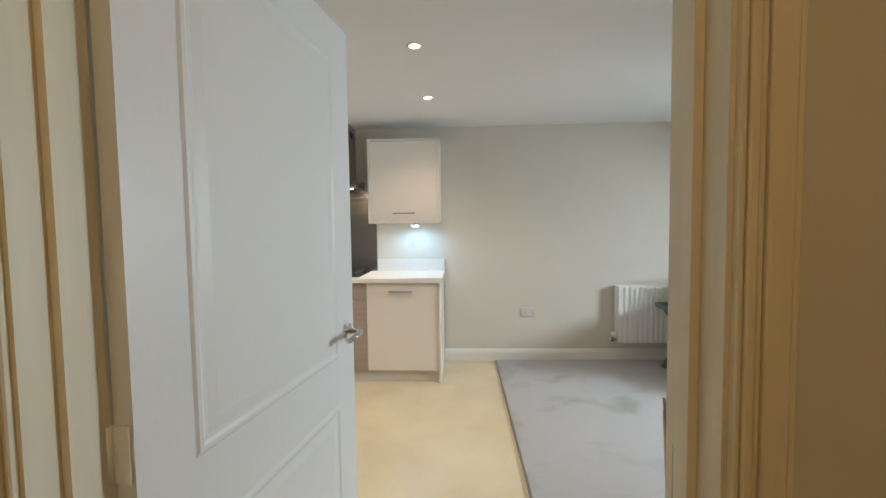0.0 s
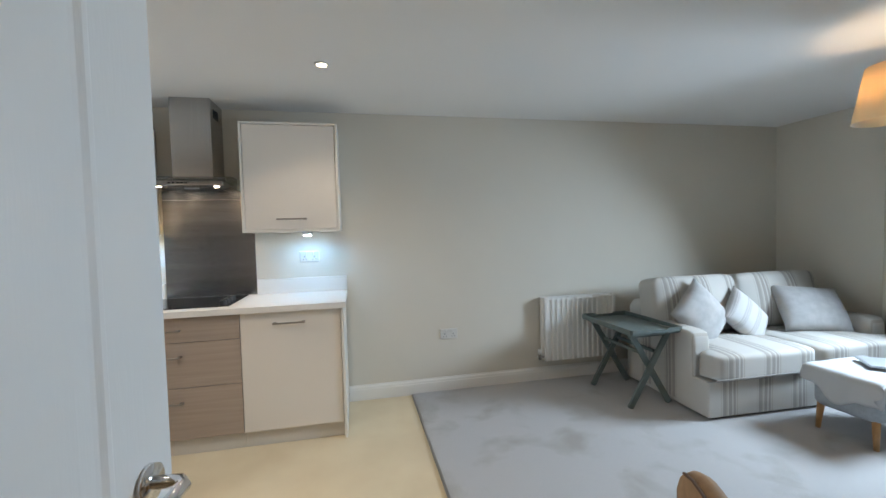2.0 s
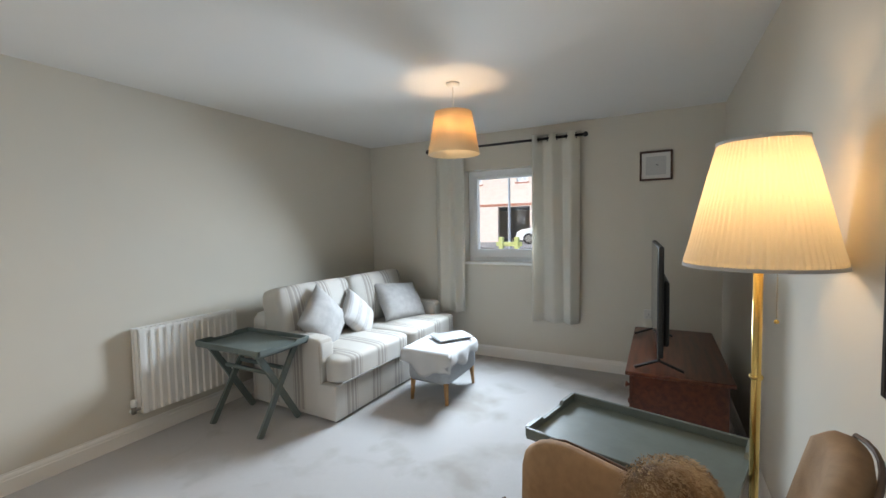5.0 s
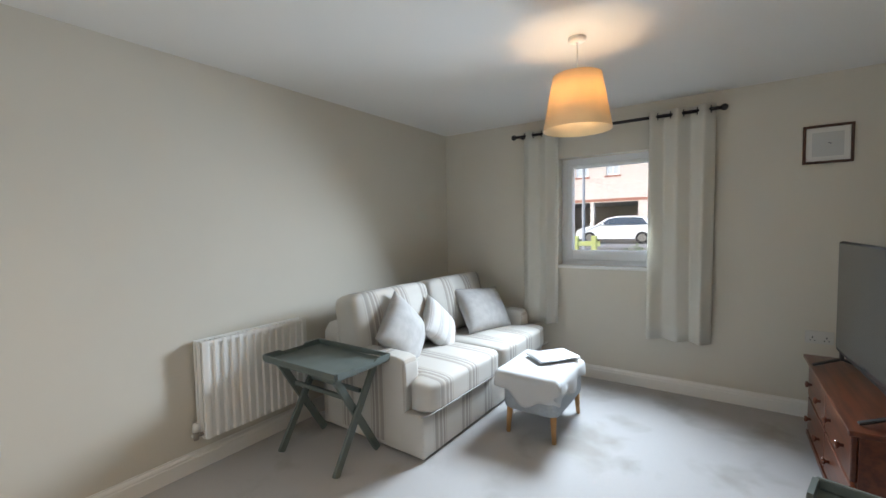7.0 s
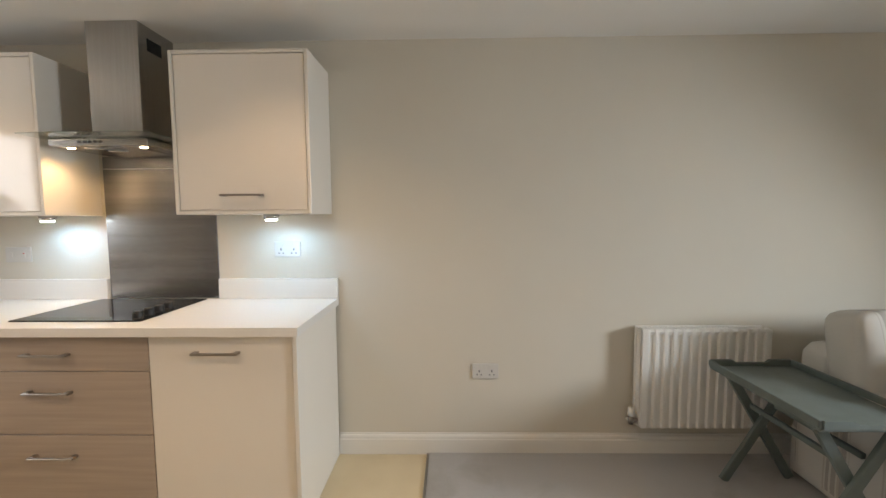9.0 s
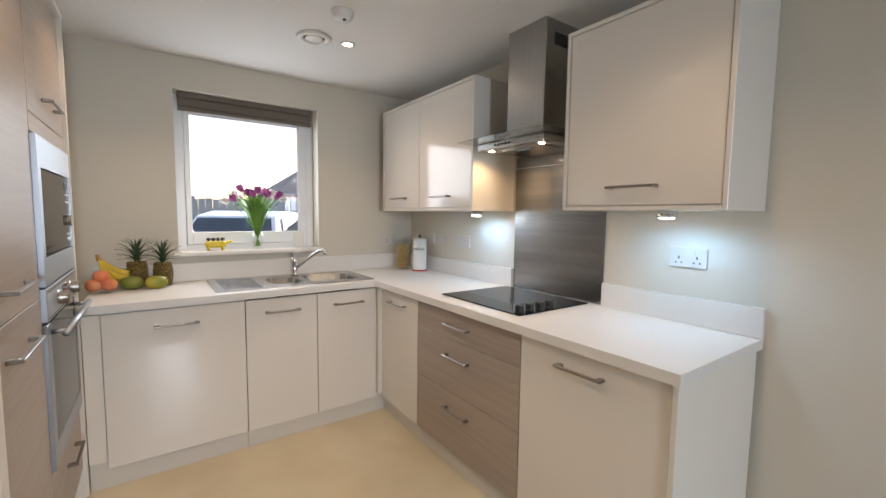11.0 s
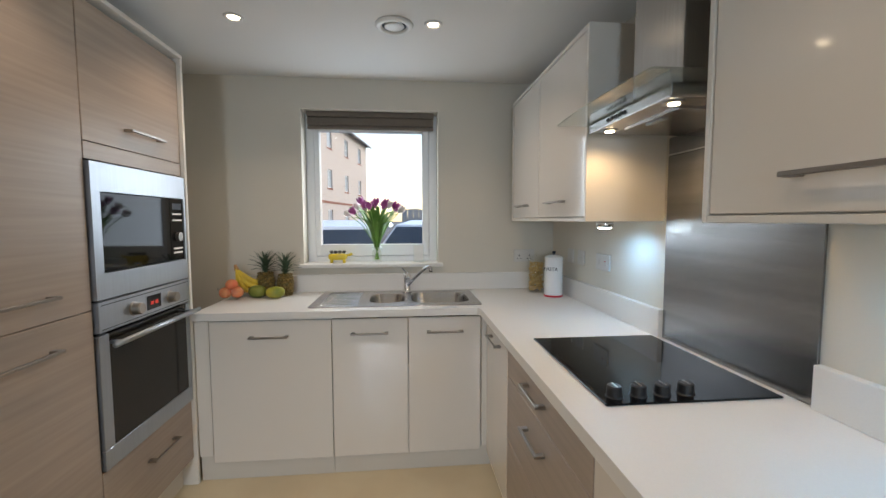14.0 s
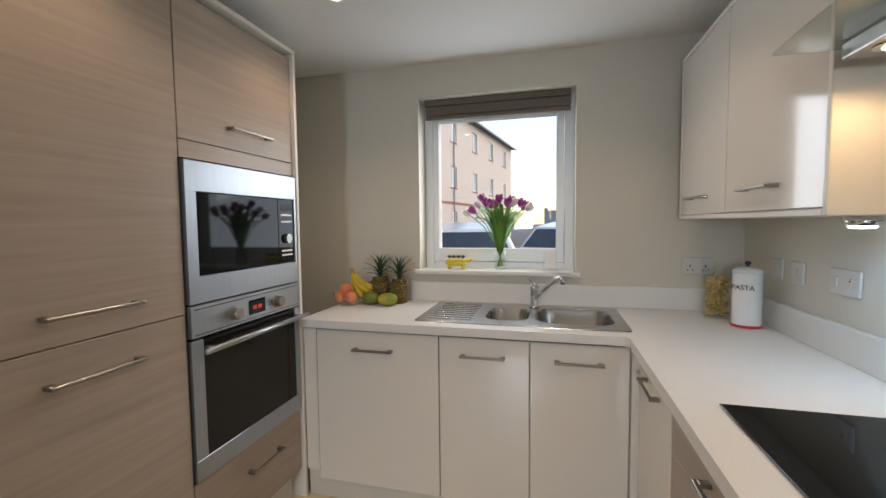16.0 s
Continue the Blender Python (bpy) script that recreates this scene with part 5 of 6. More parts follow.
# tray tables
def tray_table(label, at, rz):
    """A folding butler's table: tray on two crossed pairs of legs."""
    w, l, h = 0.42, 0.65, 0.60
    u = thing("tray_table", label, "side table", "tray tables", at, rz)
    tr = part("tray", box((-w / 2, -l / 2, h - 0.045), (w / 2, l / 2, h - 0.033), 0.002), M["sage"], u)
    for x in (-1, 1):
        part("long_rim", box((x * w / 2 - 0.007, -l / 2, h - 0.0325), (x * w / 2 + 0.007, l / 2, h), 0.003), M["sage"], tr)
    for y in (-1, 1):
        bm = bmesh.new()
        prof = [(-w / 2, h - 0.0325), (-w / 2, h + 0.000), (-w * 0.24, h + 0.000), (-w * 0.19, h - 0.014), (w * 0.19, h - 0.014), (w * 0.24, h + 0.000), (w / 2, h + 0.000), (w / 2, h - 0.0325)]
        vs = [[bm.verts.new((x * 0.965, y * l / 2 + s, z)) for x, z in prof] for s in (-0.007, 0.007)]
        bm.faces.new(vs[0]), bm.faces.new(vs[1][::-1])
        for i in range(len(prof)):
            j = (i + 1) % len(prof)
            bm.faces.new((vs[0][i], vs[0][j], vs[1][j], vs[1][i]))
        part("end_rim", bm, M["sage"], tr)
    for y in (-1, 1):
        for s in (-1, 1):
            yy = y * 0.245 + s * 0.012
            part("leg", bar((s * w * 0.42, yy, 0.002), (-s * w * 0.36, yy, h - 0.046), 0.044, 0.022, (0, 1, 0), 0.003), M["sage"], u)
        part("top_rail", boxes(((-w * 0.40, y * 0.245 - 0.011, h - 0.075), (w * 0.40, y * 0.245 + 0.011, h - 0.046))), M["sage"], u)
    for x, z in ((-0.152, 0.40), (0.152, 0.40)):
        xx = (1 if x > 0 else -1) * (abs((z / (h - 0.046)) * 0.78 - 0.42) * w)
        part("stretcher", box((xx - 0.010, -0.22, z - 0.012), (xx + 0.010, 0.22, z + 0.012), 0.002), M["sage"], u)
    return u


tray_table("grey-green painted folding tray table beside the striped sofa", (2.415, 3.815, 0.012), 0)
tray_table("grey-green painted folding tray table behind the tan armchair", (2.105, 1.335, 0.012), -14)

# footstool, throw, laptop
u = unit("footstool", "pale grey upholstered footstool on tapered oak legs", "footstool", (3.46, 2.84, 0.012))
wpart("body", soft((3.185, 2.655, 0.165), (3.745, 3.025, 0.405), 9, 0.02), M["grey_fabric"], u, "", True)
for x, y in ((3.225, 2.695), (3.705, 2.695), (3.225, 2.985), (3.705, 2.985)):
    wpart("leg", cyl((x + (0.012 if x > 3.4 else -0.012), y + (0.01 if y > 2.8 else -0.01), 0.012), (x, y, 0.185), 0.013, 0.021, 14), M["leg_oak"], u, "", True)


def throw_pt(a, b):
    x, y = 3.10 + 0.62 * a, 2.60 + 0.47 * b
    top = 0.418 + 0.004 * noise.noise(Vector((a * 4, b * 4, 0)))
    over = max(0.0, 3.20 - x - 0.0) + 0.0
    overy = max(0.0, 2.675 - y)
    edge = 0.055 + 0.09 * max(0.0, math.sin(3.1 * (1 - b))) * (1 - a)
    z = top
    if x < 3.215:
        k = (3.215 - x) / 0.115
        z = top - (edge + 0.015 * math.sin(b * 14)) * k ** 0.8 * 1.25
        x = 3.185 - 0.018 * math.sin(k * math.pi / 2) + 0.010 * math.sin(b * 17) * k
    if y < 2.672:
        k = (2.672 - y) / 0.072
        z -= (0.05 + 0.02 * math.sin(a * 15) + 0.06 * math.sin(a * 3.0)) * k ** 0.8 * 1.1
        y = 2.648 - 0.016 * math.sin(k * math.pi / 2) + 0.010 * math.sin(a * 19) * k
    return (x, y, z)


tb = sheet(40, 32, throw_pt, 0.010)
tagged(mesh_ob("throw", tb, M["white_fabric"], None, "", True), "off-white knitted throw draped over the grey footstool", "blanket")
u = thing("laptop", "closed slim silver laptop on the draped footstool", "laptop", "", (3.60, 2.83, 0.434), -38)
part("base", box((-0.155, -0.108, 0), (0.155, 0.108, 0.009), 0.003, 2), mat("laptop_silver", (0.62, 0.63, 0.65), 0.35, 0.8), u)
part("lid", box((-0.155, -0.108, 0.010), (0.155, 0.108, 0.015), 0.002, 2), mat("laptop_lid", (0.66, 0.68, 0.70), 0.35, 0.7), u)

# pendant
PXC, PYC = 2.985, 2.475
u = unit("pendant_light", "tapered tan fabric pendant lampshade, switched on", "pendant light", (PXC, PYC, CE))
wpart("ceiling_rose", lathe([(0, 0), (0.045, 0), (0.044, -0.012), (0.03, -0.022), (0, -0.024)], (PXC, PYC, CE), 24), M["white_plastic"], u, "", True)
wpart("flex", cyl((PXC, PYC, CE - 0.024), (PXC, PYC, 2.085), 0.0035, n=8), M["white_plastic"], u)
sh = wpart("shade", lathe([(0.122, 2.130), (0.172, 1.855), (0.1705, 1.855), (0.1205, 2.130), (0.122, 2.130)], (PXC, PYC, 0), 48), M["shade_orange"], u, "tan linen shade", True)
bm = bmesh.new()
for k in range(3):
    a = 2 * math.pi * k / 3
    add_bar(bm, (PXC, PYC, 2.09), (PXC + 0.121 * math.cos(a), PYC + 0.121 * math.sin(a), 2.125), 0.004, 0.003)
wpart("spider", bm, M["white_plastic"], u)
wpart("lamp_holder", cyl((PXC, PYC, 2.05), (PXC, PYC, 2.10), 0.016), M["white_plastic"], u)

# floor lamp
FX, FY = 1.99, 1.00
u = unit("floor_lamp", "brass floor lamp with a cream pleated shade, switched on", "floor lamp", (FX, FY, 0.012))
wpart("base", lathe([(0, 0), (0.13, 0), (0.13, 0.012), (0.11, 0.022), (0.03, 0.030), (0.012, 0.05), (0, 0.05)], (FX, FY, 0.012), 36), M["brass"], u, "", True)
pl = wpart("pole", cyl((FX, FY, 0.05), (FX, FY, 1.42), 0.0125, n=20), M["brass"], u, "", True)
wpart("collar", lathe([(0, -0.006), (0.017, -0.006), (0.019, 0), (0.017, 0.006), (0, 0.006)], (FX, FY, 0.912), 20), M["brass"], pl, "", True)
bm = bmesh.new()
n_ = 144
prev = None
for r0, z in ((0.106, 1.605), (0.128, 1.520), (0.152, 1.420), (0.177, 1.310), (0.190, 1.262), (0.190, 1.245)):
    ring = [bm.verts.new((FX + (r0 + 0.0022 * (k % 2)) * math.cos(2 * math.pi * k / n_), FY + (r0 + 0.0022 * (k % 2)) * math.sin(2 * math.pi * k / n_), z)) for k in range(n_)]
    if prev:
        for k in range(n_):
            bm.faces.new((prev[k], prev[(k + 1) % n_], ring[(k + 1) % n_], ring[k]))
    prev = ring
sd = wpart("shade", bm, M["shade_cream"], u, "cream pleated fabric shade")
for r0, z in ((0.108, 1.605), (0.192, 1.247)):
    wpart("trim", lathe([(r0 - 0.001, -0.005), (r0 + 0.003, -0.005), (r0 + 0.003, 0.005), (r0 - 0.001, 0.005), (r0 - 0.001, -0.005)], (FX, FY, z), 60), M["white_fabric"], sd)
bm = bmesh.new()
for k in range(20):
    bmesh.ops.create_icosphere(bm, subdivisions=1, radius=0.0022, matrix=Matrix.Translation((FX + 0.015, FY - 0.048, 1.24 - k * 0.0078)))
wpart("pull_chain", bm, M["brass"], u)
wpart("chain_pull", lathe([(0, 0.006), (0.006, 0.003), (0.007, -0.004), (0, -0.009)], (FX + 0.015, FY - 0.048, 1.080), 12), M["brass"], u, "", True)

# armchair
chair = thing("armchair", "tan fabric tub armchair with dark piping by the wall", "armchair", "", (1.39, 1.40, 0.012), -25)
CW = 0.365


def tub(u_, v_, out):
    """The wrap-round shell: u along it from one arm's front round the back, v up."""
    a = (u_ - 0.5) * 2
    s = abs(a)
    if s > 0.45:
        k = (s - 0.45) / 0.55
        x, y = CW - 0.015 * (1 - k) ** 2, -0.24 + k * 0.69
    else:
        ang = s / 0.45 * math.pi / 2
        x, y = (CW - 0.015) * math.sin(ang) ** 0.55, -0.24 - 0.16 * math.cos(ang) ** 0.6
    h = min(1.0, max(0.0, (0.50 - s) / 0.20))
    top = 0.640 + 0.31 * h * h * (3 - 2 * h)
    if s > 0.84:
        top = 0.640 - 0.07 * ((s - 0.84) / 0.16) ** 3
    z = 0.16 + (top - 0.16) * v_
    x *= (1 + 0.05 * v_) * out
    y = y * (out if y < 0 else 1) - (0.03 * v_ if s < 0.45 else 0)
    return (math.copysign(x, a), y, z)


bm = bmesh.new()
nu = 56
cols_ = []
for i in range(nu + 1):
    w = i / nu
    outer = [tub(w, v, 1.0) for v in (0, 0.33, 0.66, 0.90)]
    inner = [tub(w, v, 0.80) for v in (0.90, 0.66, 0.33, 0)]
    t0, t1 = Vector(tub(w, 1.0, 0.97)), Vector(tub(w, 1.0, 0.84))
    cols_.append([bm.verts.new(p) for p in outer + [t0, (t0 + t1) / 2 + Vector((0, 0, 0.012)), t1] + inner])
for a, b in zip(cols_, cols_[1:]):
    for j in range(len(a)):
        k = (j + 1) % len(a)
        bm.faces.new((a[j], a[k], b[k], b[j]))
bm.faces.new(cols_[0]), bm.faces.new(cols_[-1][::-1])
part("shell", bm, M["tan"], chair, "", True)
part("seat_cushion", soft((-0.270, -0.25, 0.30), (0.270, 0.47, 0.465), 6, 0.10), M["tan"], chair, "", True)
part("seat_frame", box((-0.29, -0.26, 0.165), (0.29, 0.42, 0.30), 0.02, 2), M["tan"], chair)
M["piping"] = mat("brown_piping", (0.10, 0.05, 0.025), 0.7)
part("piping", tube([(x, 0.462, 0.43) for x in (-0.23, 0.23)], 0.005, 6), M["piping"], chair)
part("piping", tube([tub(k / 40, 1.0, 0.99) for k in range(1, 40)], 0.005, 6), M["piping"], chair)
for x in (-0.25, 0.25):
    for y in (-0.20, 0.30):
        part("leg", cyl((x * 1.08, y * 1.05, 0), (x, y, 0.165), 0.012, 0.020, 12), M["leg_oak"], chair)

# fur cushion with real tufts
M["fur"] = mat("brown_fur", (0.36, 0.22, 0.11), 0.95, color2=(0.12, 0.06, 0.025), scale=9)
M["fur_tip"] = mat("fur_tips", (0.60, 0.44, 0.27), 0.9, color2=(0.22, 0.12, 0.055), scale=11)
fc = thing("fur_cushion", "brown and cream faux fur cushion on the tan armchair", "cushion", "", (1.60, 1.165, 0.625), 0)
fc.matrix_world = pose(1.57, 1.19, 0.630, 60, 22, -25)
bm = cushion_bm(0.38, 0.33, 0.14, 3.2, 10)
body_pts = [(v.co.copy(), v.co.normalized()) for v in bm.verts]
part("cover", bm, M["fur"], fc, "", True)
bm = bmesh.new()
rnd = random.Random(4)
for k in range(16000):
    p, _ = body_pts[rnd.randrange(len(body_pts))]
    p = p + Vector((rnd.uniform(-0.02, 0.02), rnd.uniform(-0.02, 0.02), 0))
    nrm = Vector((p.x / 0.04, p.y / 0.029, p.z / 0.0056)).normalized()
    d = (nrm + Vector((rnd.uniform(-0.8, 0.8), rnd.uniform(-1.6, -0.4), rnd.uniform(-0.7, 0.7)))).normalized()
    s = d.orthogonal().normalized() * 0.0016
    tip = p + d * rnd.uniform(0.006, 0.013)
    bm.faces.new([bm.verts.new(q) for q in (p - s, p + s, tip)])
me = bpy.data.meshes.new("pile")
bm.to_mesh(me)
bm.free()
me.materials.append(M["fur_tip"])
pile = new("pile", me)
pile.parent = fc
tagged(pile, "long soft fur pile", kind="stuff")

# television unit and television
u = unit("tv_unit", "dark mahogany low television cabinet with drawers and round knobs", "tv cabinet", (3.54, 1.17, 0.012))
wpart("top", box((2.975, 0.905, 0.523), (4.105, 1.425, 0.545), 0.005, 2), M["mahog"], u)
wpart("carcass", boxes(((3.01, 0.93, 0.085), (4.07, 1.385, 0.5225))), M["mahog"], u)
wpart("moulding", boxes(((2.995, 0.92, 0.060), (4.085, 1.405, 0.0845))), M["mahog"], u)
for c in range(2):
    for r in range(2):
        x0, z0 = 3.03 + c * 0.515, 0.11 + r * 0.205
        d = wpart("drawer", box((x0, 1.3853, z0), (x0 + 0.505, 1.405, z0 + 0.19), 0.003), M["mahog"], u)
        for kx in (0.12, 0.385):
            wpart("knob", lathe([(0, 0), (0.008, 0), (0.008, 0.012), (0.018, 0.020), (0.017, 0.028), (0, 0.032)], (0, 0, 0), 16), M["mahog"], d, "", True).matrix_local = Matrix.Translation(Vector((x0 + kx, 1.405, z0 + 0.095)) - BASE[u.name]) @ Euler((radians(-90), 0, 0)).to_matrix().to_4x4() @ Matrix.Translation(BASE[u.name])
for x in (3.02, 4.02):
    for y in (0.94, 1.345):
        wpart("foot", box((x, y, 0.012), (x + 0.045, y + 0.045, 0.0595), 0.006), M["mahog"], u)
tv = thing("television", "black flat-screen television on two splayed feet", "television", "", (3.475, 1.285, 0.545), 2.6)
part("casing", box((-0.475, -0.030, 0.085), (0.475, 0.0, 0.700), 0.008, 2), M["black"], tv)
part("screen", box((-0.462, 0.0005, 0.105), (0.462, 0.003, 0.690), 0.001), mat("tv_screen", (0.03, 0.032, 0.035), 0.18, coat=0.4), tv)
part("back_bulge", box((-0.36, -0.065, 0.12), (0.36, -0.031, 0.50), 0.02, 2), M["black"], tv)
for x in (-0.395, 0.40):
    bm = bmesh.new()
    add_bar(bm, (x, -0.01, 0.10), (x, -0.01, 0.045), 0.03, 0.016, (0, 1, 0), 0.003)
    add_bar(bm, (x, -0.01, 0.052), (x - 0.02, 0.115, 0.006), 0.022, 0.012, (0, 0, 1), 0.003)
    add_bar(bm, (x, -0.01, 0.052), (x - 0.02, -0.135, 0.006), 0.022, 0.012, (0, 0, 1), 0.003)
    part("foot", bm, M["black"], tv)

# curtains
RXX, RZZ = 4.400, 2.180


def curtain(label, y0, y1, folds, zb, phase=0.0):
    u = unit("curtain", label, "curtain", (RXX, (y0 + y1) / 2, RZZ), "window curtains")

    def pt(a, b):
        y = y0 + (y1 - y0) * a
        ph = folds * 2 * math.pi * a + phase
        amp = 0.026 + 0.010 * (1 - b) * math.sin(a * 9)
        x = RXX + amp * math.sin(ph)
        yy = y + 0.004 * math.sin(2 * ph) + (1 - b) * 0.012 * math.sin(a * 7 + 1)
        return (x, yy, zb + (RZZ + 0.04 - zb) * b + 0.004 * math.sin(ph) * (1 - b))

    wpart("cloth", sheet(int(folds * 22), 14, pt, 0.002), M["curtain"], u, "", True)
    k = 0
    while True:
        a = (k * math.pi - phase) / (folds * 2 * math.pi)
        if a > 0.98:
            break
        if a > 0.02:
            y = y0 + (y1 - y0) * a
            wpart("eyelet", tube([(RXX + 0.025 * math.cos(t * math.pi / 6), y, RZZ + 0.025 * math.sin(t * math.pi / 6)) for t in range(13)], 0.004, 6), M["iron"], u, "dark metal eyelet")
        k += 1
    return u


curtain("cream eyelet curtain hanging at the sofa side of the window", 3.055, 3.375, 2.0, 0.470, 0.4)
curtain("cream eyelet curtain hanging at the picture side of the window", 1.905, 2.335, 2.5, 0.450, 2.2)
u = unit("curtain_pole", "dark iron curtain pole with ball finials above the window", "curtain pole", (RXX, 2.66, RZZ))
wpart("pole", cyl((RXX, 1.87, RZZ), (RXX, 3.46, RZZ), 0.0125, n=16), M["iron"], u, "", True)
for y, s in ((1.87, -1), (3.46, 1)):
    bm = bmesh.new()
    bmesh.ops.create_uvsphere(bm, u_segments=16, v_segments=10, radius=0.024, matrix=Matrix.Translation((RXX, y + s * 0.018, RZZ)))
    wpart("finial", bm, M["iron"], u, "", True)
for y in (1.96, 3.42):
    wpart("bracket", bar((RXX, y, RZZ), (E_, y, RZZ), 0.014, 0.02), M["iron"], u)


# pictures
def framed(name, label, x0, x1, z0, z1, m, frame_w, depth, frame_mat, mount_mat):
    """Local x across, z up, hung on the plane y = 0 and facing +y."""
    u = new(name)
    u.matrix_world = m
    tagged(u, label, "picture")
    bm = bmesh.new()
    add_box(bm, (x0, 0, z0), (x0 + frame_w, depth, z1), 0.003)
    add_box(bm, (x1 - frame_w, 0, z0), (x1, depth, z1), 0.003)
    add_box(bm, (x0 + frame_w + 0.0002, 0, z0), (x1 - frame_w - 0.0002, depth, z0 + frame_w), 0.003)
    add_box(bm, (x0 + frame_w + 0.0002, 0, z1 - frame_w), (x1 - frame_w - 0.0002, depth, z1), 0.003)
    part("frame", bm, frame_mat, u)
    part("mount", boxes(((x0 + frame_w, 0.001, z0 + frame_w), (x1 - frame_w, depth * 0.35, z1 - frame_w))), mount_mat, u)
    return u


M["mount"] = mat("white_mount", (0.74, 0.74, 0.72), 0.8)
M["print"] = mat("grey_print", (0.52, 0.52, 0.50), 0.7, color2=(0.34, 0.34, 0.33), scale=7, detail=8)
M["pic_wood"] = mat("dark_picture_wood", (0.07, 0.03, 0.018), 0.35)
M["frame_black"] = mat("black_frame", (0.015, 0.014, 0.013), 0.3)
u = framed("picture", "small square picture in a dark wood frame with white mount", -0.125, 0.125, -0.125, 0.125, pose(E_ - 0.001, 1.29, 1.86, 0, 0, 90), 0.016, 0.020, M["pic_wood"], M["mount"])
part("print", boxes(((-0.078, 0.0072, -0.078), (0.078, 0.0082, 0.078))), mat("pale_print", (0.56, 0.57, 0.57), 0.8), u)
part("motif", boxes(((-0.012, 0.0085, 0.005), (0.000, 0.0088, 0.010)), ((-0.018, 0.0085, 0.000), (-0.010, 0.0088, 0.006))), M["ink"], u)
part("glass", boxes(((-0.108, 0.012, -0.108), (0.108, 0.0135, 0.108))), M["pane"], u)
u = framed("framed_print", "large grey poster with fine print in a black frame", 1.08, 1.725, 0.985, 1.93, pose(0, S + 0.001, 0, 0, 0, 0), 0.020, 0.024, M["frame_black"], M["print"])
part("text_block", boxes(*[((1.60 - 0.0 - 0.07 * (k % 3 == 1) - 0.10, 0.0088, 1.06 + k * 0.012), (1.68, 0.0092, 1.063 + k * 0.012)) for k in range(12)]), M["ink"], u)
part("text_block", boxes(*[((1.40, 0.0088, 1.16 + k * 0.012), (1.55 - 0.03 * (k % 2), 0.0092, 1.163 + k * 0.012)) for k in range(14)]), M["ink"], u)
part("drawing", boxes(((1.22, 0.0088, 1.38), (1.56, 0.0092, 1.80))), mat("engraving", (0.40, 0.40, 0.39), 0.7, color2=(0.20, 0.20, 0.20), scale=14, detail=8), u)
part("glass", boxes(((1.101, 0.014, 1.006), (1.704, 0.016, 1.909))), M["pane"], u)


# ---- outside ----
GZ = 0.12


def brick_material():
    m = mat("buff_brick", (0.42, 0.33, 0.27), 0.85)
    nt = m.node_tree
    b = nt.nodes["Principled BSDF"]
    tc, mp, br = nt.nodes.new("ShaderNodeTexCoord"), nt.nodes.new("ShaderNodeMapping"), nt.nodes.new("ShaderNodeTexBrick")
    mp.inputs["Rotation"].default_value = (radians(90), 0, 0)
    nt.links.new(tc.outputs["Object"], mp.inputs["Vector"])
    nt.links.new(mp.outputs["Vector"], br.inputs["Vector"])
    br.inputs["Color1"].default_value, br.inputs["Color2"].default_value = (0.64, 0.55, 0.49, 1), (0.58, 0.49, 0.43, 1)
    br.inputs["Mortar"].default_value = (0.60, 0.56, 0.52, 1)
    br.inputs["Scale"].default_value, br.inputs["Brick Width"].default_value, br.inputs["Row Height"].default_value = 1.0, 0.225, 0.075
    br.inputs["Mortar Size"].default_value = 0.008
    nt.links.new(br.outputs["Color"], b.inputs["Base Color"])
    return m


M["brick"] = brick_material()
M["red_brick"] = mat("red_brick_band", (0.36, 0.15, 0.10), 0.85, var=0.2, scale=8)
M["roof"] = mat("grey_roof_tiles", (0.15, 0.15, 0.16), 0.8, var=0.25, scale=5)
M["tarmac"] = mat("tarmac", (0.10, 0.10, 0.105), 0.9, var=0.2, scale=3)
M["paving"] = mat("pale_paving", (0.22, 0.215, 0.205), 0.9, var=0.15, scale=2)
M["fence"] = mat("weathered_fence", (0.36, 0.38, 0.41), 0.9, var=0.25, scale=9, stretch=(6, 6, 1))
M["car_white"] = mat("white_car_paint", (0.78, 0.79, 0.80), 0.15, coat=0.8)
M["car_blue"] = mat("dark_blue_car_paint", (0.04, 0.06, 0.10), 0.15, coat=0.8)
M["car_glass"] = mat("car_glass", (0.03, 0.045, 0.06), 0.05, coat=0.5)
# distant panes: the bright sky's reflection is put into the pale base colour
M["sky_pane"] = mat("painted_sky_reflection", (0.50, 0.54, 0.58), 0.12, coat=0.5)
M["tyre"] = mat("tyre", (0.02, 0.02, 0.02), 0.85)
M["shrub"] = mat("shrub_leaves", (0.08, 0.11, 0.05), 0.7, color2=(0.11, 0.15, 0.07), scale=3)
M["post"] = mat("yellow_green_post", (0.42, 0.46, 0.16), 0.6)
M["tail"] = mat("red_tail_lamp", (0.45, 0.02, 0.02), 0.2)

structure("ground", boxes(((-400, -400, GZ - 0.4), (400, 400, GZ - 0.21))), M["tarmac"])
structure("pavement", boxes(((E_ + 0.31, -30, GZ - 0.2095), (E_ + 2.2, 30, GZ - 0.10))), M["paving"])


structure("verge", boxes(((20.5, -30, GZ - 0.2095), (38.0, 30, 0.25))), M["paving"])


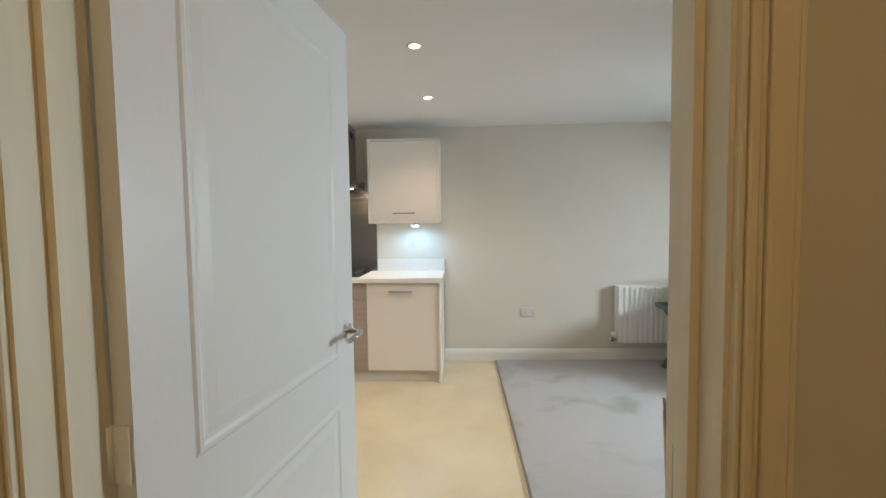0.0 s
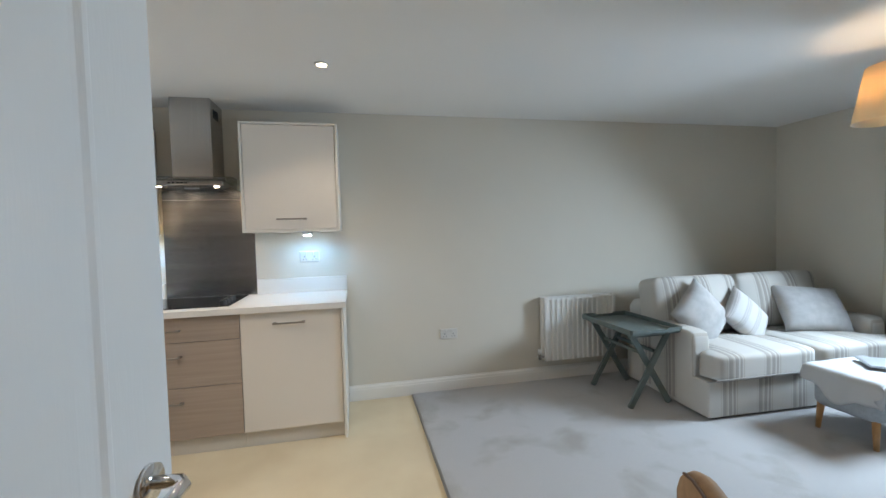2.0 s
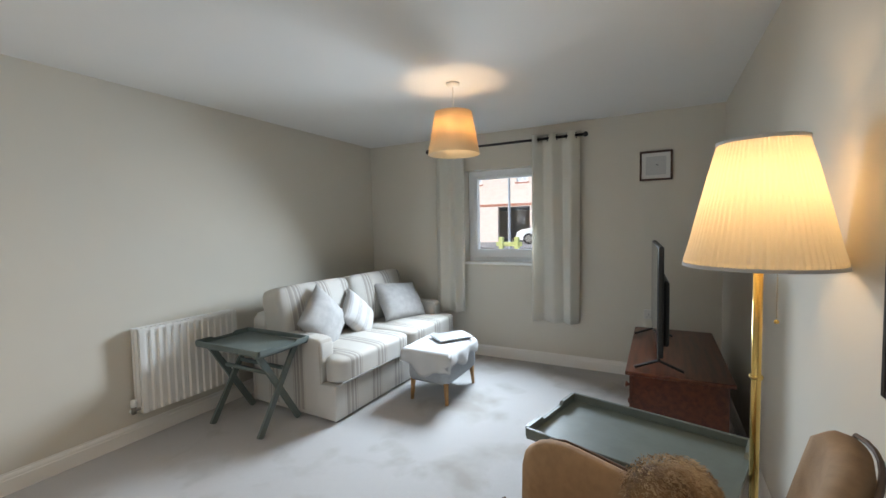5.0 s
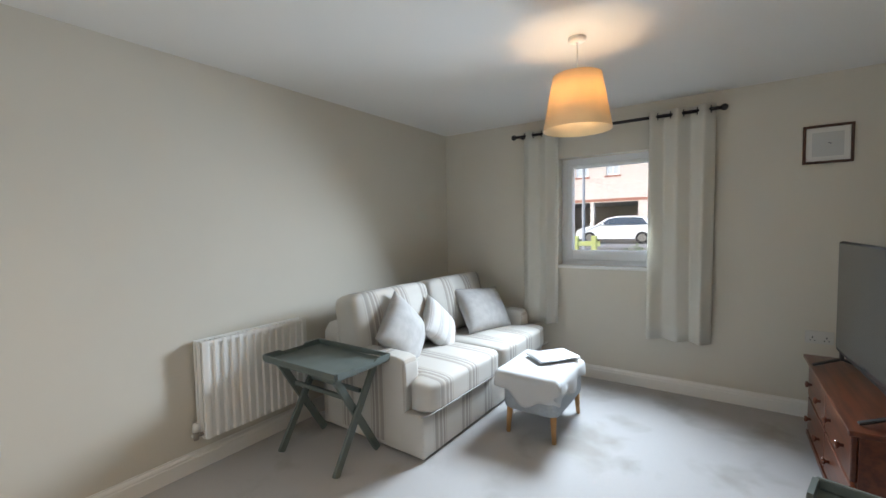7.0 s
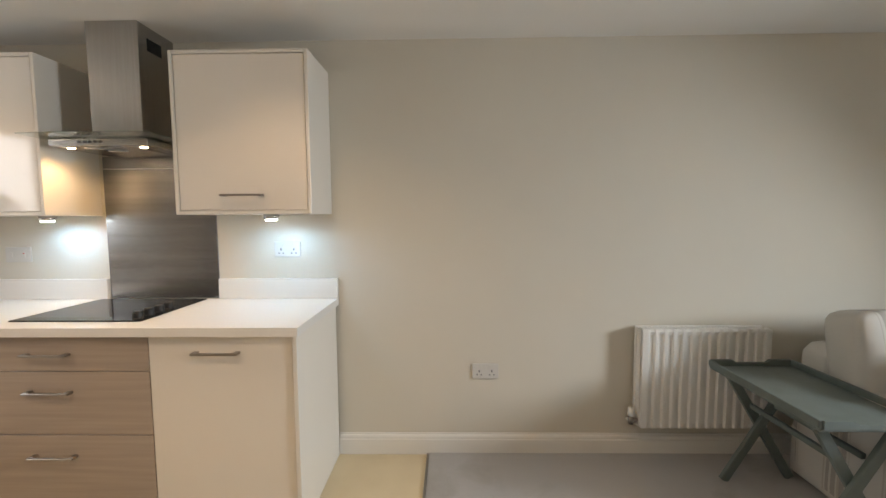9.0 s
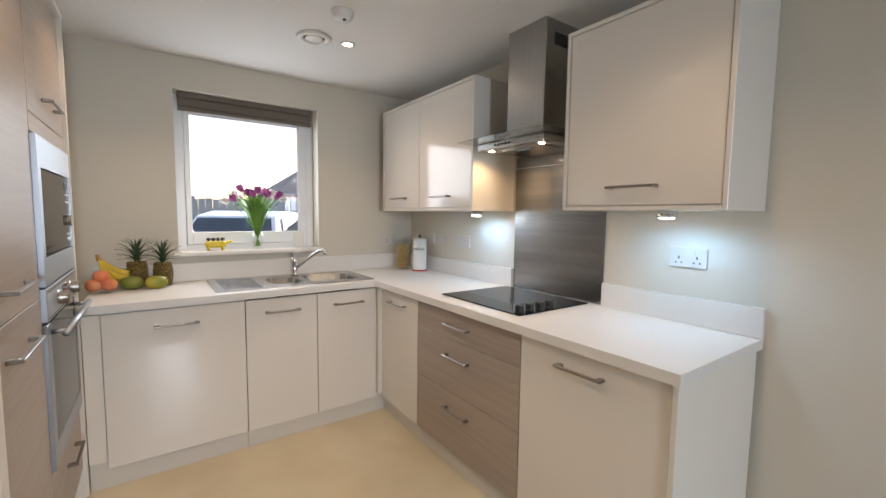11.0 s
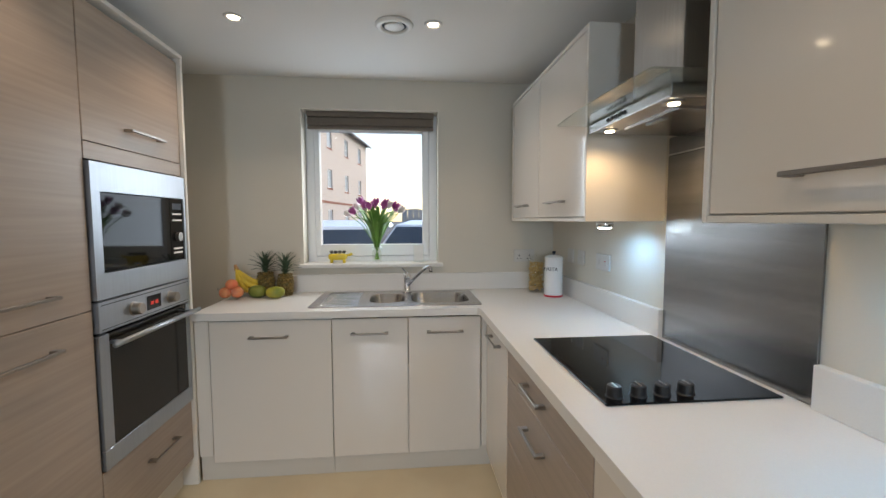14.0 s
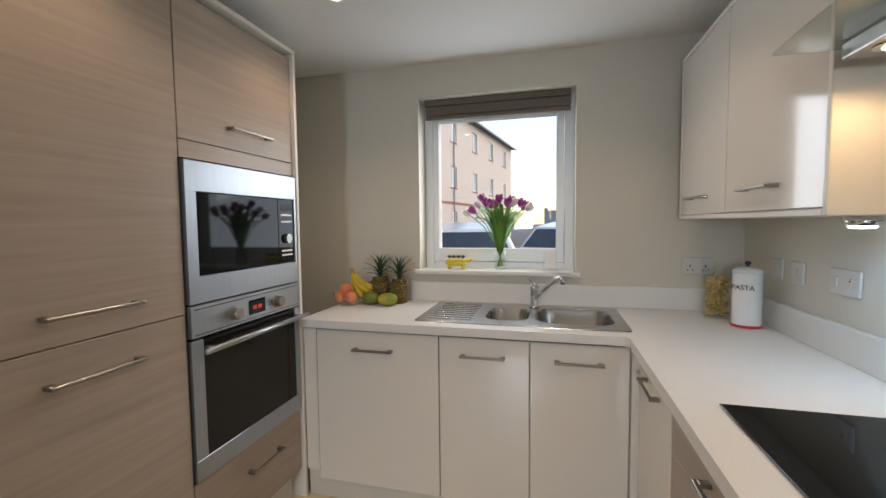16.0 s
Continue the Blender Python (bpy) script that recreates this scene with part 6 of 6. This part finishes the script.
def house(name, label, m, length, storeys, openings, garage=(), band=True, depth=8.0, hgt=2.7, sill=0.95, win=(1.0, 1.25), ground_windows=True):
    """A brick block whose front runs along local x and faces -y."""
    h = tagged(new(name), label, "building")
    h.matrix_world = m
    H = storeys * hgt + 0.1
    wins = [(x, s * hgt + sill, *win) for x in openings for s in range(0 if ground_windows else 1, storeys) if not (s == 0 and any(a - 0.8 < x < b + 0.8 for a, b in garage))]
    # the front is cut into strips round the openings
    xs = sorted({0, length, *[v for x, *_ in wins for v in (x - win[0] / 2, x + win[0] / 2)], *[v for g in garage for v in g]})
    bm = bmesh.new()
    for x0, x1 in zip(xs, xs[1:]):
        xm = (x0 + x1) / 2
        cuts = sorted([(z, z + hh) for x, z, w, hh in wins if x - w / 2 < xm < x + w / 2] + [(-0.05, 2.35) for a, b in garage if a < xm < b])
        z = -0.1
        for a, b in cuts:
            if a > z:
                add_box(bm, (x0, 0, z), (x1, 0.25, a))
            z = b
        add_box(bm, (x0, 0, z), (x1, 0.25, H))
    part("wall", bm, M["brick"], h)
    part("wall", boxes(((0, 0.2505, -0.1), (0.25, depth, H)), ((length - 0.25, 0.2505, -0.1), (length, depth, H)), ((0.2505, depth - 0.25, -0.1), (length - 0.2505, depth, H))), M["brick"], h)
    part("ceiling", boxes(((0.2505, 0.2505, 2.38), (length - 0.2505, depth - 0.2505, 2.5))), M["fence"], h)
    if band:
        part("brick_band", box((0.001, -0.02, hgt - 0.10), (length, -0.001, hgt + 0.06)), M["red_brick"], h)
    bm = bmesh.new()
    vs = [bm.verts.new(p) for p in ((-0.3, -0.4, H), (length + 0.3, -0.4, H), (length + 0.3, depth + 0.4, H), (-0.3, depth + 0.4, H), (2.5, depth / 2, H + 2.2), (length - 2.5, depth / 2, H + 2.2))]
    for f in ((0, 1, 5, 4), (2, 3, 4, 5), (1, 2, 5), (3, 0, 4), (3, 2, 1, 0)):
        bm.faces.new([vs[i] for i in f])
    part("roof", bm, M["roof"], h)
    part("gutter", box((-0.3, -0.46, H - 0.08), (length + 0.3, -0.36, H + 0.02)), M["fence"], h)
    part("downpipe", cyl((length * 0.46, -0.06, 0), (length * 0.46, -0.06, H - 0.05), 0.04, n=8), M["fence"], h)
    for x, z, w, hh in wins:
        wn_ = part("window", boxes(((x - w / 2, 0.08, z), (x - w / 2 + 0.07, 0.14, z + hh)), ((x + w / 2 - 0.07, 0.08, z), (x + w / 2, 0.14, z + hh)), ((x - w / 2 + 0.07, 0.08, z), (x + w / 2 - 0.07, 0.14, z + 0.07)),
                                   ((x - w / 2 + 0.07, 0.08, z + hh - 0.07), (x + w / 2 - 0.07, 0.14, z + hh)), ((x - 0.025, 0.08, z + 0.07), (x + 0.025, 0.14, z + hh - 0.07))), M["upvc"], h)
        part("pane", boxes(((x - w / 2 + 0.07, 0.105, z + 0.07), (x + w / 2 - 0.07, 0.12, z + hh - 0.07))), M["sky_pane"], wn_)
        part("lintel", box((x - w / 2 - 0.1, -0.012, z - 0.12), (x + w / 2 + 0.1, -0.001, z - 0.001)), M["red_brick"], wn_)
    return h


def facing(x0, y0, x1, y1, z=GZ - 0.2):
    """A pose whose local x runs from one ground point to another."""
    return pose(x0, y0, z, 0, 0, math.degrees(math.atan2(y1 - y0, x1 - x0)))


house("apartment_block", "three-storey buff brick block with white windows beyond the car park", facing(-38.8, -0.2, -12.0, -4.1), 27.0, 3, [2.0, 5.2, 9.0, 12.5, 16.5, 20.5, 24.5])
bpy.data.objects["apartment_block"].matrix_world = facing(-12.0, -4.1, -38.8, -0.2) @ Matrix.Diagonal((1, 1, 1, 1))
house("apartment_block_opposite", "two-storey buff brick building with an open car port across the street", facing(27.0, 22.0, 26.5, -16.0, 0.25), 38.0, 2, [2, 6.0, 9.6, 12.8, 14.6, 19.5, 23.5, 28, 33], [(11.1, 13.3), (13.5, 16.0)], sill=1.45, win=(0.75, 1.0), ground_windows=False, hgt=2.5)
house("house", "distant brick house with a grey hipped roof", facing(-30.0, 10.0, -30.0, 21.0), 11.0, 1, [2.5, 8])
house("house", "second distant brick house with a grey hipped roof", facing(-36.0, 24.0, -34.0, 36.0), 12.0, 1, [3, 9])

# fence behind the car park
fence = tagged(new("fence"), "tall weathered grey board fence behind the parked cars", "fence")
fence.location = (-10.5, 3.2, GZ - 0.2)
bd = boxes(((-0.01, 0.0, 0.02), (0.01, 0.143, 1.75)))
me = bpy.data.meshes.new("board")
bd.to_mesh(me)
bd.free()
me.materials.append(M["fence"])
for k in range(96):
    b = new("board", me)
    b.parent, b.location = fence, (0.012 * (k % 2), 0.15 * k, 0.012 * ((k * 7) % 3))
for k in range(6):
    part("post", box((-0.10, 2.8 * k, 0), (-0.02, 2.8 * k + 0.09, 1.82)), M["fence"], fence)
part("rail", box((-0.019, 0, 1.45), (-0.0105, 14.4, 1.53)), M["fence"], fence)


def car(label, m, paint):
    """A hatchback, local x forward, on four wheels."""
    c = tagged(new("car"), label, "car")
    c.matrix_world = m
    prof = [(-2.05, 0.38), (-2.10, 0.62), (-2.02, 0.92), (-1.80, 1.00), (-1.45, 1.38), (-0.9, 1.47), (0.0, 1.46), (0.45, 1.36), (1.05, 0.98), (1.75, 0.86), (2.02, 0.68), (2.08, 0.40), (1.9, 0.25), (-1.9, 0.25)]
    bm = bmesh.new()
    rows = []
    for y, s in ((-0.86, 0.0), (-0.80, 0.0), (0.80, 0.0), (0.86, 0.0)):
        inner = abs(y) < 0.85
        rows.append([bm.verts.new((x * (1.0 if inner else 0.975), y if z < 0.95 else y * (1 - 0.20 * min(1, (z - 0.95) / 0.5)), z * (1.0 if inner else 0.96) + (0 if inner else 0.012))) for x, z in prof])
    for a, b in zip(rows, rows[1:]):
        for i in range(len(prof)):
            j = (i + 1) % len(prof)
            bm.faces.new((a[i], a[j], b[j], b[i]))
    bm.faces.new(rows[0]), bm.faces.new(rows[-1][::-1])
    part("body", bm, paint, c)
    for s in (-1, 1):
        bm = bmesh.new()
        vs = [bm.verts.new((x, s * (0.872 - 0.16 * (z - 0.95) / 0.5), z)) for x, z in ((-1.55, 1.0), (-1.30, 1.34), (-0.85, 1.40), (0.05, 1.39), (0.38, 1.31), (0.85, 1.0))]
        bm.faces.new(vs)
        part("side_window", bm, M["car_glass"], c)
        part("mirror", box((0.55, s * 0.87 if s > 0 else -0.99, 0.98), (0.70, s * 0.99 if s > 0 else -0.87, 1.10), 0.03), paint, c)
        part("tail_lamp", box((-2.06, s * 0.60 if s > 0 else -0.82, 0.78), (-1.98, s * 0.82 if s > 0 else -0.60, 0.95), 0.02), M["tail"], c)
        for x in (-1.30, 1.32):
            w = part("wheel", cyl((x, s * 0.66, 0.32), (x, s * 0.875, 0.32), 0.32, n=24), M["tyre"], c)
            part("rim", cyl((x, s * 0.8755, 0.32), (x, s * 0.885, 0.32), 0.20, n=20), M["nickel"], w)
    bm = bmesh.new()
    vs = [bm.verts.new(p) for p in ((0.50, -0.62, 1.352), (1.02, -0.74, 1.012), (1.02, 0.74, 1.012), (0.50, 0.62, 1.352))]
    bm.faces.new(vs)
    part("windscreen", bm, M["car_glass"], c)
    bm = bmesh.new()
    vs = [bm.verts.new(p) for p in ((-1.52, -0.62, 1.345), (-1.80, -0.72, 1.03), (-1.80, 0.72, 1.03), (-1.52, 0.62, 1.345))]
    bm.faces.new(vs)
    part("rear_window", bm, M["car_glass"], c)
    return c


car("white hatchback parked in the bay outside the kitchen", pose(-6.6, 1.75, GZ - 0.2, 0, 0, 195), M["car_white"])
car("white hatchback parked further back beside the fence", pose(-8.6, 4.4, GZ - 0.2, 0, 0, 150), M["car_white"])
car("dark blue hatchback parked across the street", pose(17.6, 10.8, GZ - 0.2, 0, 0, 92), M["car_blue"])
car("white car parked by the car port across the street", pose(24.9, 6.7, 0.25, 0, 0, 92), M["car_white"])
lampp = tagged(new("street_lamp"), "slim grey street lamp post across the road", "street lamp")
lampp.location = (9.2, 4.18, GZ - 0.2)
part("pole", cyl((0, 0, 0), (0, 0, 5.2), 0.032, 0.026, 12), M["fence"], lampp)
part("arm", cyl((0, 0, 5.15), (-0.6, 0, 5.35), 0.03, n=8), M["fence"], lampp)
part("head", box((-1.05, -0.1, 5.28), (-0.55, 0.1, 5.42), 0.03), M["fence"], lampp)
pl_ = tagged(new("timber_barrier"), "low yellow-green timber barrier beside the road", "barrier")
pl_.location = (8.5, 3.76, GZ - 0.2)
for y in (0, 0.33):
    part("post", box((0, y, 0), (0.09, y + 0.09, 1.22), 0.008), M["post"], pl_)
part("rail", box((0.02, -0.06, 1.03), (0.07, 0.48, 1.12), 0.006), M["post"], pl_)


def bush(label, at, r, seed):
    b = tagged(new("shrub"), label, "shrub")
    b.location = at
    rnd = random.Random(seed)
    for k in range(5):
        part("branch", cyl((0, 0, 0), (rnd.uniform(-r, r) * 0.6, rnd.uniform(-r, r) * 0.6, r * 0.6), 0.02, 0.008, 6), M["fence"], b)
    bm = bmesh.new()
    for k in range(1500):
        d = Vector((rnd.gauss(0, 1), rnd.gauss(0, 1), rnd.gauss(0, 1))).normalized()
        rr = r * rnd.uniform(0.55, 1.0) * (0.85 + 0.35 * noise.noise(d * 2 + Vector((seed, 0, 0))))
        c = Vector((d.x * rr * 1.25, d.y * rr * 1.25, abs(d.z) * rr * 0.75 + 0.12))
        a = Vector((rnd.gauss(0, 1), rnd.gauss(0, 1), rnd.gauss(0, 1))).normalized() * 0.045
        bb = a.orthogonal().normalized() * 0.025
        bm.faces.new([bm.verts.new(c + q) for q in (a, bb, -a, -bb)])
    part("foliage", bm, M["shrub"], b)


bush("rounded evergreen shrub beside the road outside the window", (9.3, 3.05, 0.15), 0.95, 1)
bush("low evergreen shrub growing next to its neighbour", (9.6, 1.9, 0.15), 0.90, 2)
